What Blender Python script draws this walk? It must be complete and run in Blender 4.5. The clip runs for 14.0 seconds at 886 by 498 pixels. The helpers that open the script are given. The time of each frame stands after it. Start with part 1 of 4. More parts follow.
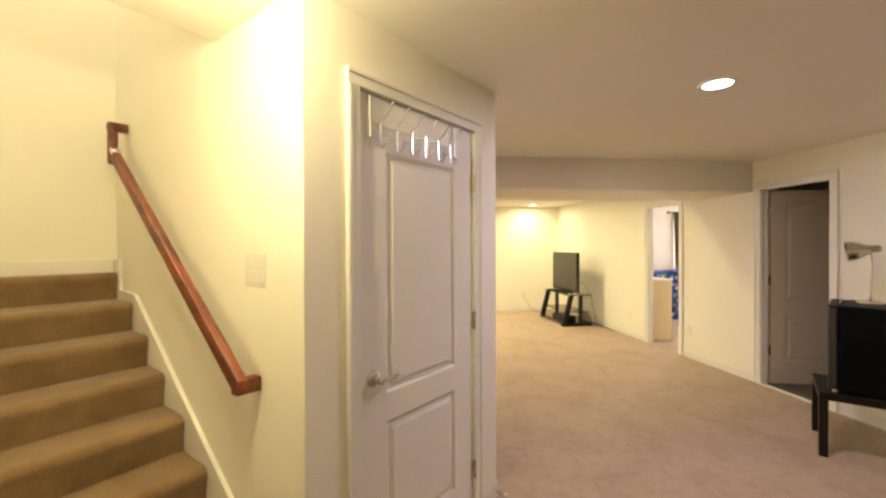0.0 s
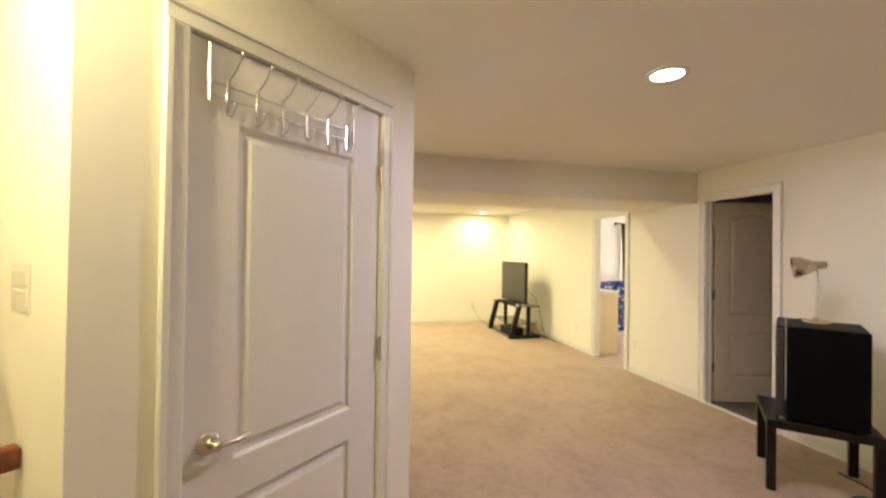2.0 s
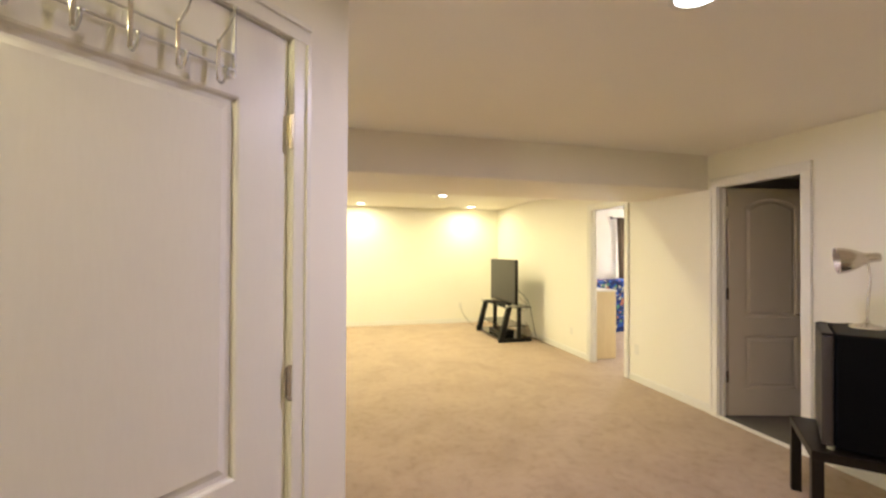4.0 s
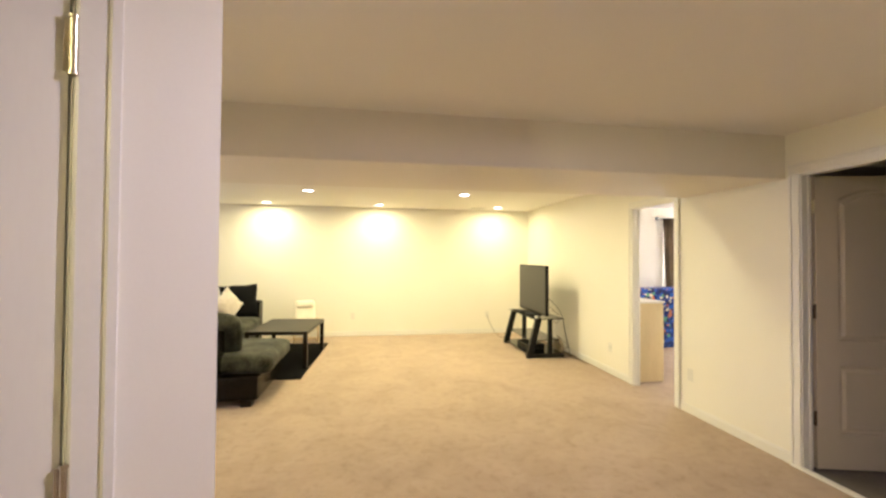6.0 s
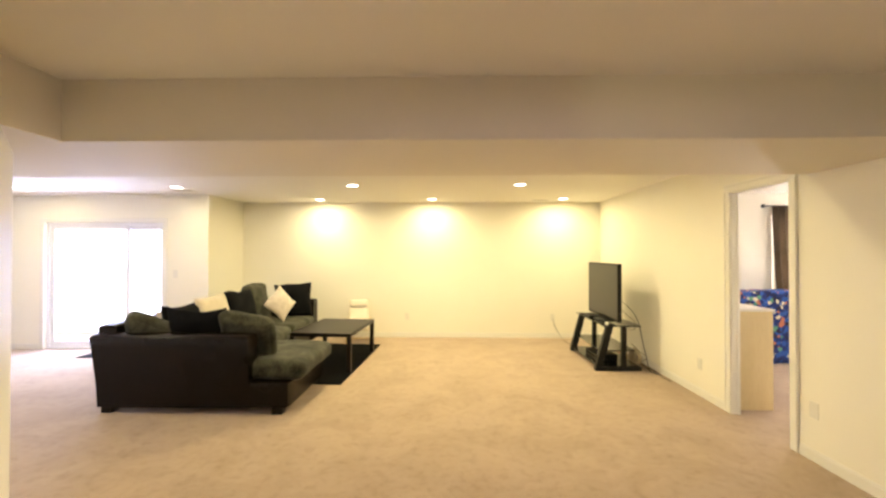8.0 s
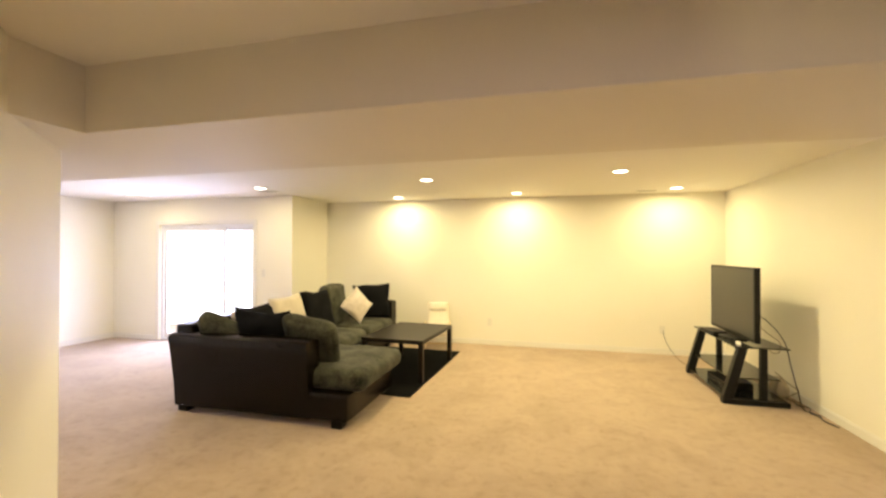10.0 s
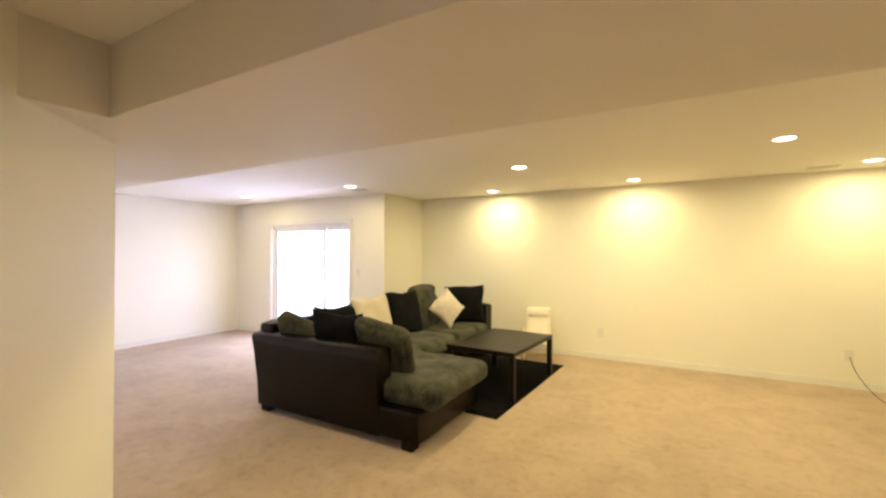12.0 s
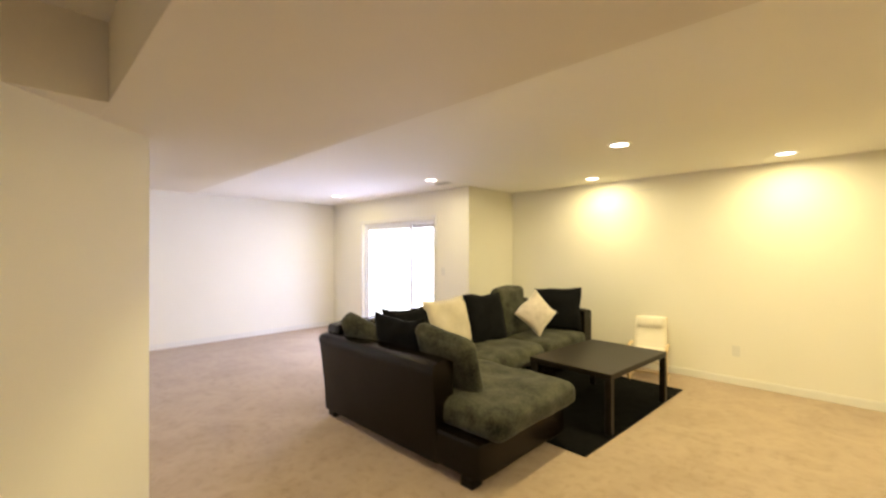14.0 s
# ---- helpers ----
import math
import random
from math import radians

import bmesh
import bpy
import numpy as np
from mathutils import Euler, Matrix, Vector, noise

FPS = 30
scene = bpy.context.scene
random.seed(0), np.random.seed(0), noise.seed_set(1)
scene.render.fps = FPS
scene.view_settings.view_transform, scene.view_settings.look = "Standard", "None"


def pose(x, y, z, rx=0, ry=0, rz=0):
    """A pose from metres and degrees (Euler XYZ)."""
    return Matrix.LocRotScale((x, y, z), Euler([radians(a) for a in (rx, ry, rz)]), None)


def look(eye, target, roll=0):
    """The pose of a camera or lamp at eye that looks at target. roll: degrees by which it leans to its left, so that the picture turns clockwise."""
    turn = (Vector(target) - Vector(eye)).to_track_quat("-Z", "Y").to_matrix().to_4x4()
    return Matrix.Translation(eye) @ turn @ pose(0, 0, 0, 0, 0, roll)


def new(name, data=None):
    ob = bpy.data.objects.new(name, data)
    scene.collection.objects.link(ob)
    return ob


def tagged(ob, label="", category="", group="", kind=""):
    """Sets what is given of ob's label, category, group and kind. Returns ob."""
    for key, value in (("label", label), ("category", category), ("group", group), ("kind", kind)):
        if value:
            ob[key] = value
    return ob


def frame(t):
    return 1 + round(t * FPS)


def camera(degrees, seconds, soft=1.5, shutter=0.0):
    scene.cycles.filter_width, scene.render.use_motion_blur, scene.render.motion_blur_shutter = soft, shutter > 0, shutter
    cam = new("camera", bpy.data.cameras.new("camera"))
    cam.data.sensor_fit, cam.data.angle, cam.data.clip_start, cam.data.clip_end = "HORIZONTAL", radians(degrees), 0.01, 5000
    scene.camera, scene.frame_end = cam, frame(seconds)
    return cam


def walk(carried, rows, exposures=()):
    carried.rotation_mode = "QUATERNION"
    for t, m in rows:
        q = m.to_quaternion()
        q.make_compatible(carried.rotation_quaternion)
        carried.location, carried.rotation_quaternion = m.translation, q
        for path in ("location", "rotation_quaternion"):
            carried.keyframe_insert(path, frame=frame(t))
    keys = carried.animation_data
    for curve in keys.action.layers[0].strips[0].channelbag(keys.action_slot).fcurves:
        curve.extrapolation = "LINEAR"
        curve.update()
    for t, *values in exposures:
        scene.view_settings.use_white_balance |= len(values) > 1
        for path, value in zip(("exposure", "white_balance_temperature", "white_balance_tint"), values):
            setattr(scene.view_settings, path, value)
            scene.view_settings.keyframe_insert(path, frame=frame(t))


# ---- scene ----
cam = camera(93.7, 14.0, soft=2.5)
PATH = [
    (0, (0.068, 0.064, 1.465), (0.327, 2.047, 1.451), -0.2),
    (0.5, (0.144, 0.15, 1.47), (0.486, 2.12, 1.445), -0.2),
    (1, (0.23, 0.241, 1.481), (0.628, 2.201, 1.462), -0.2),
    (1.5, (0.312, 0.33, 1.48), (0.741, 2.284, 1.483), 0.2),
    (2, (0.376, 0.451, 1.478), (0.833, 2.398, 1.499), 0.8),
    (2.5, (0.458, 0.601, 1.483), (0.956, 2.538, 1.506), 1.0),
    (2.7, (0.475, 0.644, 1.475), (0.995, 2.575, 1.508), 1.0),
    (5, (0.859, 1.237, 1.447), (1.298, 3.189, 1.452), -0.6),
    (5.5, (0.949, 1.361, 1.447), (1.336, 3.323, 1.466), -0.3),
    (6, (1.021, 1.492, 1.457), (1.338, 3.466, 1.494), 0.4),
    (6.5, (1.125, 1.638, 1.462), (1.343, 3.626, 1.5), 0.6),
    (7, (1.212, 1.758, 1.466), (1.347, 3.753, 1.507), 0.6),
    (7.5, (1.312, 1.874, 1.469), (1.364, 3.873, 1.495), 0.3),
    (10, (1.514, 2.587, 1.478), (1.025, 4.526, 1.495), 0.1),
    (10.5, (1.529, 2.747, 1.468), (0.927, 4.654, 1.496), 0.3),
    (11, (1.533, 2.89, 1.467), (0.801, 4.751, 1.502), 0.3),
    (11.5, (1.541, 3.063, 1.456), (0.68, 4.868, 1.483), 0.1),
    (12, (1.533, 3.218, 1.454), (0.55, 4.959, 1.473), -0.0),
    (12.5, (1.521, 3.353, 1.446), (0.435, 5.032, 1.457), -0.1),
    (13, (1.509, 3.507, 1.452), (0.321, 5.116, 1.456), -0.1),
    (13.5, (1.482, 3.637, 1.468), (0.188, 5.162, 1.469), 0.1),
    (14, (1.479, 3.82, 1.453), (0.083, 5.251, 1.462), -0.1),
]
walk(cam, [(t, look(eye, target, roll)) for t, eye, target, roll in PATH], exposures=[
    (0.0, 0.18, 6450, 18), (1.0, 0.10, 6350, 17), (1.5, 0.12, 6300, 16), (2.2, 0.32, 6200, 14), (5.5, 0.30, 6000, 15), (7.5, 0.21, 6450, 16),
    (9.8, 0.14, 6850, 16), (10.5, -0.08, 6950, 16), (14.0, -0.17, 6800, 13)])

# ---- plan, in metres ----
XR, YF, XL, YG, XJ = 3.955, 9.265, -5.815, 8.21, -2.30      # right, far, left, glass-door walls; jog
CEIL, SOFF = 2.355, 2.038                                    # ceiling and soffit heights
SY0, SY1, SX = 4.07, 5.04, -0.602                            # soffit front, back and side
CC, LW, SC = Vector((0.69, 2.44)), Vector((-1.10, 4.295)), Vector((-0.219, 1.531))  # corners of the closet block
U, V = Vector((-0.70711, 0.70711)), Vector((-0.70711, -0.70711))  # up the stairs; across them
WARM, COOL = (1.0, 0.885, 0.46), (1.0, 0.87, 0.99)

# ---- world and light ----
world = bpy.data.worlds.new("sky")
world.use_nodes = True
scene.world = world
sky = world.node_tree.nodes.new("ShaderNodeTexSky")
sky.sky_type, sky.sun_disc, sky.sun_elevation, sky.sun_rotation = "NISHITA", False, radians(35), radians(200)
back = world.node_tree.nodes["Background"]
back.inputs["Strength"].default_value = 0.12
world.node_tree.links.new(sky.outputs[0], back.inputs["Color"])


def downlight(name, x, y, z, watts, colour, size=0.12):
    data = bpy.data.lights.new(name, "AREA")
    data.shape, data.size, data.energy, data.color, data.spread = "DISK", size, watts, colour, radians(176)
    lamp = new(name, data)
    lamp.matrix_world = pose(x, y, z)
    return lamp


def area(name, m, w, h, watts, colour):
    data = bpy.data.lights.new(name, "AREA")
    data.shape, data.size, data.size_y, data.energy, data.color = "RECTANGLE", w, h, watts, colour
    lamp = new(name, data)
    lamp.matrix_world = m
    return lamp


FAR_LAMPS = [(-0.81, 8.85), (1.065, 8.81), (3.193, 8.77), (0.09, 7.40), (2.27, 7.37), (-2.31, 7.49), (-4.53, 7.48),
             (2.27, 5.31), (0.09, 5.31), (-2.31, 5.31)]
NEAR_LAMPS = [(1.87, 2.145)]
STAIR_LAMP = SC - 0.16 * U + 0.475 * V
for lx, ly in FAR_LAMPS:
    downlight("downlight_beam", lx, ly, CEIL - 0.006, 10 if lx < -2 else 15 if ly > 8 else 34 if ly > 6 else 17, WARM)
for lx, ly in NEAR_LAMPS:
    downlight("downlight_beam", lx, ly, CEIL - 0.006, 20, COOL)
bulb = bpy.data.lights.new("stair_foot_bulb", "POINT")
bulb.energy, bulb.color, bulb.shadow_soft_size = 40, (1.0, 0.87, 0.45), 0.05
new("stair_foot_bulb", bulb).matrix_world = pose(STAIR_LAMP.x, STAIR_LAMP.y, CEIL - 0.12)
shaft = SC + 1.45 * U + 0.50 * V
downlight("stair_light_beam", shaft.x, shaft.y, 4.69, 21, (1.0, 0.88, 0.56), 0.3)
area("daylight", pose(-3.91, YG + 0.58, 1.12, 67, 0, 180), 1.95, 2.1, 195, (0.50, 0.58, 1.0))
area("bedroom_daylight", pose(6.75, 8.34, 1.45, 90, 0, 180), 1.1, 1.2, 270, (1.0, 0.96, 0.96))


# ---- materials ----
def mat(name, a, b, rough=0.7, metal=0.0, coarse=3.0, fine=60.0, bump=0.0, depth=0.01, sheen=0.0, coat=0.0, stretch=(1, 1, 1), rough2=None, spec=0.5, detail=5, lo=0.36, folds=0.0):
    """Two colours mixed by a coarse and a fine noise, with fine relief."""
    m = bpy.data.materials.new(name)
    m.use_nodes = True
    n, l = m.node_tree.nodes, m.node_tree.links
    p = n["Principled BSDF"]
    co = n.new("ShaderNodeTexCoord")
    mp = n.new("ShaderNodeMapping")
    mp.inputs["Scale"].default_value = stretch
    l.new(co.outputs["Object"], mp.inputs[0])
    noises = []
    for sc, dt in ((coarse, detail), (fine, 3)):
        t = n.new("ShaderNodeTexNoise")
        t.inputs["Scale"].default_value, t.inputs["Detail"].default_value, t.inputs["Roughness"].default_value = sc, dt, 0.6
        l.new(mp.outputs[0], t.inputs["Vector"])
        noises.append(t)
    add = n.new("ShaderNodeMath")
    add.operation = "MULTIPLY_ADD"
    l.new(noises[0].outputs["Fac"], add.inputs[0])
    add.inputs[1].default_value = 0.65
    half = n.new("ShaderNodeMath")
    half.operation = "MULTIPLY"
    half.inputs[1].default_value = 0.35
    l.new(noises[1].outputs["Fac"], half.inputs[0])
    l.new(half.outputs[0], add.inputs[2])
    ramp = n.new("ShaderNodeValToRGB")
    ramp.color_ramp.elements[0].position, ramp.color_ramp.elements[1].position = lo, 1 - lo
    ramp.color_ramp.elements[0].color, ramp.color_ramp.elements[1].color = (*a, 1), (*b, 1)
    l.new(add.outputs[0], ramp.inputs[0])
    l.new(ramp.outputs[0], p.inputs["Base Color"])
    p.inputs["Roughness"].default_value, p.inputs["Metallic"].default_value = rough, metal
    if rough2 is not None:
        mr = n.new("ShaderNodeMapRange")
        mr.inputs["To Min"].default_value, mr.inputs["To Max"].default_value = rough, rough2
        l.new(noises[0].outputs["Fac"], mr.inputs["Value"])
        l.new(mr.outputs[0], p.inputs["Roughness"])
    p.inputs["Specular IOR Level"].default_value = spec
    p.inputs["Sheen Weight"].default_value, p.inputs["Coat Weight"].default_value = sheen, coat
    if bump:
        bp = n.new("ShaderNodeBump")
        bp.inputs["Strength"].default_value, bp.inputs["Distance"].default_value = bump, depth
        l.new(noises[1].outputs["Fac"], bp.inputs["Height"])
        l.new(bp.outputs[0], p.inputs["Normal"])
        if folds:
            fb, fn = n.new("ShaderNodeBump"), n.new("ShaderNodeTexNoise")
            fn.inputs["Scale"].default_value, fn.inputs["Detail"].default_value, fn.inputs["Distortion"].default_value = 4.0, 2, 0.8
            fm = n.new("ShaderNodeMapping")
            fm.inputs["Scale"].default_value = (1.2, 1.2, 0.8)
            l.new(co.outputs["Object"], fm.inputs[0])
            l.new(fm.outputs[0], fn.inputs["Vector"])
            fb.inputs["Strength"].default_value, fb.inputs["Distance"].default_value = folds, 0.02
            l.new(fn.outputs["Fac"], fb.inputs["Height"])
            l.new(fb.outputs[0], bp.inputs["Normal"])
    return m


def carpet(name):
    """Beige cut pile: fibre grain, trodden darker flecks and broad wear."""
    m = bpy.data.materials.new(name)
    m.use_nodes = True
    n, l = m.node_tree.nodes, m.node_tree.links
    p, co = n["Principled BSDF"], n.new("ShaderNodeTexCoord")

    def noise_of(scale, detail, rough, low, high, twist=0.0):
        t, mr = n.new("ShaderNodeTexNoise"), n.new("ShaderNodeMapRange")
        for key, value in (("Scale", scale), ("Detail", detail), ("Roughness", rough), ("Distortion", twist)):
            t.inputs[key].default_value = value
        l.new(co.outputs["Object"], t.inputs["Vector"])
        l.new(t.outputs["Fac"], mr.inputs["Value"])
        mr.inputs["From Min"].default_value, mr.inputs["From Max"].default_value = low, high
        return t, mr

    flecks, fleck = noise_of(14.0, 6, 0.66, 0.28, 0.50, 0.2)
    wears, wear = noise_of(2.2, 5, 0.62, 0.34, 0.58, 0.6)
    fibres, fibre = noise_of(170.0, 3, 0.7, 0.30, 0.70)
    both, amount = n.new("ShaderNodeMath"), n.new("ShaderNodeMath")
    both.operation = amount.operation = "MULTIPLY_ADD"
    l.new(fleck.outputs[0], both.inputs[0])
    both.inputs[1].default_value = 0.42
    scaled = n.new("ShaderNodeMath")
    scaled.operation = "MULTIPLY"
    scaled.inputs[1].default_value = 0.32
    l.new(wear.outputs[0], scaled.inputs[0])
    l.new(scaled.outputs[0], both.inputs[2])
    l.new(fibre.outputs[0], amount.inputs[0])
    amount.inputs[1].default_value = 0.24
    l.new(both.outputs[0], amount.inputs[2])
    ramp = n.new("ShaderNodeValToRGB")
    ramp.color_ramp.elements[0].color, ramp.color_ramp.elements[1].color = (0.270, 0.192, 0.132, 1), (0.452, 0.342, 0.249, 1)
    l.new(amount.outputs[0], ramp.inputs[0])
    l.new(ramp.outputs[0], p.inputs["Base Color"])
    p.inputs["Roughness"].default_value, p.inputs["Specular IOR Level"].default_value, p.inputs["Sheen Weight"].default_value = 0.97, 0.1, 0.2
    deep, pile = n.new("ShaderNodeBump"), n.new("ShaderNodeBump")
    deep.inputs["Strength"].default_value, deep.inputs["Distance"].default_value = 0.30, 0.012
    pile.inputs["Strength"].default_value, pile.inputs["Distance"].default_value = 0.5, 0.004
    l.new(flecks.outputs["Fac"], deep.inputs["Height"])
    l.new(fibres.outputs["Fac"], pile.inputs["Height"])
    l.new(deep.outputs[0], pile.inputs["Normal"])
    l.new(pile.outputs[0], p.inputs["Normal"])
    return m


def glow(name, colour, strength):
    m = bpy.data.materials.new(name)
    m.use_nodes = True
    p = m.node_tree.nodes["Principled BSDF"]
    p.inputs["Base Color"].default_value = (0.8, 0.8, 0.8, 1)
    p.inputs["Emission Color"].default_value, p.inputs["Emission Strength"].default_value = (*colour, 1), strength
    return m


WALL = mat("cream_paint", (0.85, 0.815, 0.705), (0.875, 0.845, 0.74), 0.62, coarse=0.8, fine=140, bump=0.06, depth=0.002)
# ceiling lightened, soffit darker and pinker: their uneven light is put into the colour
CEILING = mat("ceiling_paint", (0.88, 0.85, 0.77), (0.90, 0.87, 0.795), 0.85, coarse=0.7, fine=160, bump=0.08, depth=0.002)
SOFFIT = mat("soffit_paint_shaded", (0.80, 0.75, 0.65), (0.83, 0.785, 0.685), 0.7, coarse=0.7, fine=160, bump=0.07, depth=0.002)
TRIM = mat("white_trim_paint", (0.79, 0.77, 0.70), (0.83, 0.81, 0.75), 0.38, coarse=1.5, fine=80, bump=0.02, depth=0.001)
DOORP = mat("white_door_paint", (0.78, 0.755, 0.70), (0.81, 0.79, 0.74), 0.42, coarse=1.5, fine=120, bump=0.05, depth=0.001, stretch=(1, 1, 0.15))
# darker and yellower than the closet door's colour
ALMOND = mat("storage_leaf_colour", (0.62, 0.54, 0.41), (0.66, 0.58, 0.45), 0.5, coarse=1.5, fine=120, bump=0.04, depth=0.001, stretch=(1, 1, 0.15))
BRONZE = mat("aged_bronze", (0.10, 0.075, 0.05), (0.17, 0.13, 0.09), 0.45, 0.9, coarse=9, fine=90)
CARPET = carpet("beige_carpet")
STAIRC = mat("brown_stair_carpet", (0.175, 0.108, 0.052), (0.255, 0.165, 0.083), 0.97, spec=0.1, coarse=5, fine=110, bump=0.4, depth=0.008, sheen=0.25)
OAK = mat("red_oak", (0.060, 0.015, 0.007), (0.27, 0.070, 0.026), 0.46, coarse=22, fine=90, bump=0.06, depth=0.002, stretch=(0.10, 1, 0.35))
NICKEL = mat("satin_nickel", (0.62, 0.58, 0.52), (0.70, 0.66, 0.60), 0.26, 1.0, coarse=8, fine=120)
BRASS = mat("worn_brass", (0.58, 0.52, 0.38), (0.70, 0.65, 0.50), 0.33, 1.0, coarse=12, fine=90)
CHROME = mat("chrome_wire", (0.50, 0.50, 0.50), (0.60, 0.60, 0.60), 0.40, 1.0, coarse=10, fine=80)
LEATHER = mat("dark_brown_leather", (0.0045, 0.0028, 0.0021), (0.0085, 0.0052, 0.0038), 0.24, spec=0.17, coarse=4, fine=170, bump=0.06, depth=0.002, rough2=0.28, folds=0.03)
SUEDE = mat("grey_green_microsuede", (0.016, 0.017, 0.012), (0.088, 0.087, 0.060), 0.92, coarse=6.5, fine=60, bump=0.12, depth=0.004, sheen=0.12, spec=0.06, folds=0.3)
BLACKC = mat("black_fabric", (0.004, 0.004, 0.0045), (0.009, 0.009, 0.010), 0.95, coarse=8, fine=220, bump=0.25, depth=0.003, sheen=0.03, spec=0.06, folds=0.4)
PLUSH = mat("cream_plush", (0.55, 0.47, 0.40), (0.74, 0.66, 0.58), 0.95, coarse=14, fine=90, bump=0.6, depth=0.012, sheen=0.5)
IVORY = mat("ivory_cotton", (0.54, 0.475, 0.37), (0.64, 0.57, 0.46), 0.9, coarse=6, fine=200, bump=0.15, depth=0.003, sheen=0.2)
CANVAS = mat("bleached_canvas", (0.70, 0.64, 0.53), (0.77, 0.71, 0.60), 0.9, coarse=6, fine=200, bump=0.15, depth=0.003, sheen=0.2)
RUGM = mat("black_rug_pile", (0.003, 0.003, 0.003), (0.008, 0.0075, 0.007), 0.98, coarse=7, fine=260, bump=0.6, depth=0.006, spec=0.06)
ESPRESSO = mat("black_brown_veneer", (0.010, 0.0075, 0.006), (0.020, 0.015, 0.011), 0.33, coarse=6, fine=60, bump=0.04, depth=0.001, stretch=(1, 0.1, 1), spec=0.12)
BLACKP = mat("black_plastic", (0.004, 0.004, 0.0044), (0.007, 0.007, 0.0075), 0.42, coarse=6, fine=200, bump=0.06, depth=0.001, spec=0.3)
SCREEN = mat("dark_screen", (0.030, 0.029, 0.027), (0.036, 0.035, 0.033), 0.30, coarse=1.5, fine=30)
SMOKED = mat("smoked_glass_shelf", (0.010, 0.010, 0.010), (0.014, 0.014, 0.014), 0.06, coarse=2, fine=20)
FRIDGEB = mat("black_enamel", (0.0025, 0.0025, 0.003), (0.004, 0.004, 0.0045), 0.5, coarse=4, fine=240, bump=0.08, depth=0.001, spec=0.06)
FRIDGED = mat("grey_metallic_door", (0.050, 0.044, 0.042), (0.065, 0.058, 0.055), 0.42, 0.5, coarse=4, fine=160, stretch=(1, 1, 0.1))
PINE = mat("maple_veneer", (0.62, 0.49, 0.25), (0.72, 0.59, 0.33), 0.45, coarse=5, fine=70, bump=0.03, depth=0.001, stretch=(1, 1, 0.12))
BIRCH = mat("bent_birch", (0.60, 0.44, 0.24), (0.70, 0.54, 0.32), 0.42, coarse=6, fine=80, bump=0.03, depth=0.001)
WHITEP = mat("white_plastic", (0.74, 0.72, 0.64), (0.78, 0.76, 0.69), 0.35, coarse=3, fine=50)
ALU = mat("white_vinyl_frame", (0.80, 0.80, 0.82), (0.84, 0.84, 0.86), 0.4, coarse=3, fine=90)
CORDM = mat("tan_cord_vinyl", (0.20, 0.15, 0.09), (0.26, 0.20, 0.12), 0.5, coarse=8, fine=80)
CURTAIN = mat("dark_brown_curtain_cloth", (0.055, 0.038, 0.020), (0.10, 0.072, 0.040), 0.85, coarse=5, fine=180, bump=0.2, depth=0.003, sheen=0.2)
BAGM = mat("tan_plastic_film", (0.46, 0.39, 0.27), (0.58, 0.50, 0.36), 0.32, coarse=9, fine=70, bump=0.2, depth=0.004)
TILEM = mat("grey_vinyl_floor", (0.10, 0.085, 0.07), (0.16, 0.14, 0.12), 0.5, coarse=3, fine=40)
# wall colour darkened to hold the shade of the unlit side room
DARKP = mat("storage_wall_shaded", (0.42, 0.38, 0.32), (0.46, 0.42, 0.36), 0.7, coarse=1, fine=80)
# outdoor ground colour lightened so that it washes out like the daylight above
GROUND = mat("glare_pale_ground", (0.52, 0.52, 0.50), (0.62, 0.62, 0.60), 0.9, coarse=4, fine=60, bump=0.3)
LENS = glow("lamp_lens", (1.0, 0.93, 0.80), 9.0)
LENSN = glow("near_lamp_lens", (1.0, 0.97, 0.98), 9.0)
# emission that whites out the view through the glass door
OUTSIDE = glow("outdoor_glare_glow", (0.86, 0.92, 1.0), 2.6)


def glass(name):
    m = bpy.data.materials.new(name)
    m.use_nodes = True
    n, l = m.node_tree.nodes, m.node_tree.links
    n.remove(n["Principled BSDF"])
    mix, tr, gl = (n.new("ShaderNode" + k) for k in ("MixShader", "BsdfTransparent", "BsdfGlossy"))
    gl.inputs["Roughness"].default_value = 0.02
    mix.inputs[0].default_value = 0.045
    l.new(tr.outputs[0], mix.inputs[1])
    l.new(gl.outputs[0], mix.inputs[2])
    l.new(mix.outputs[0], n["Material Output"].inputs["Surface"])
    return m


GLASS = glass("window_glass")


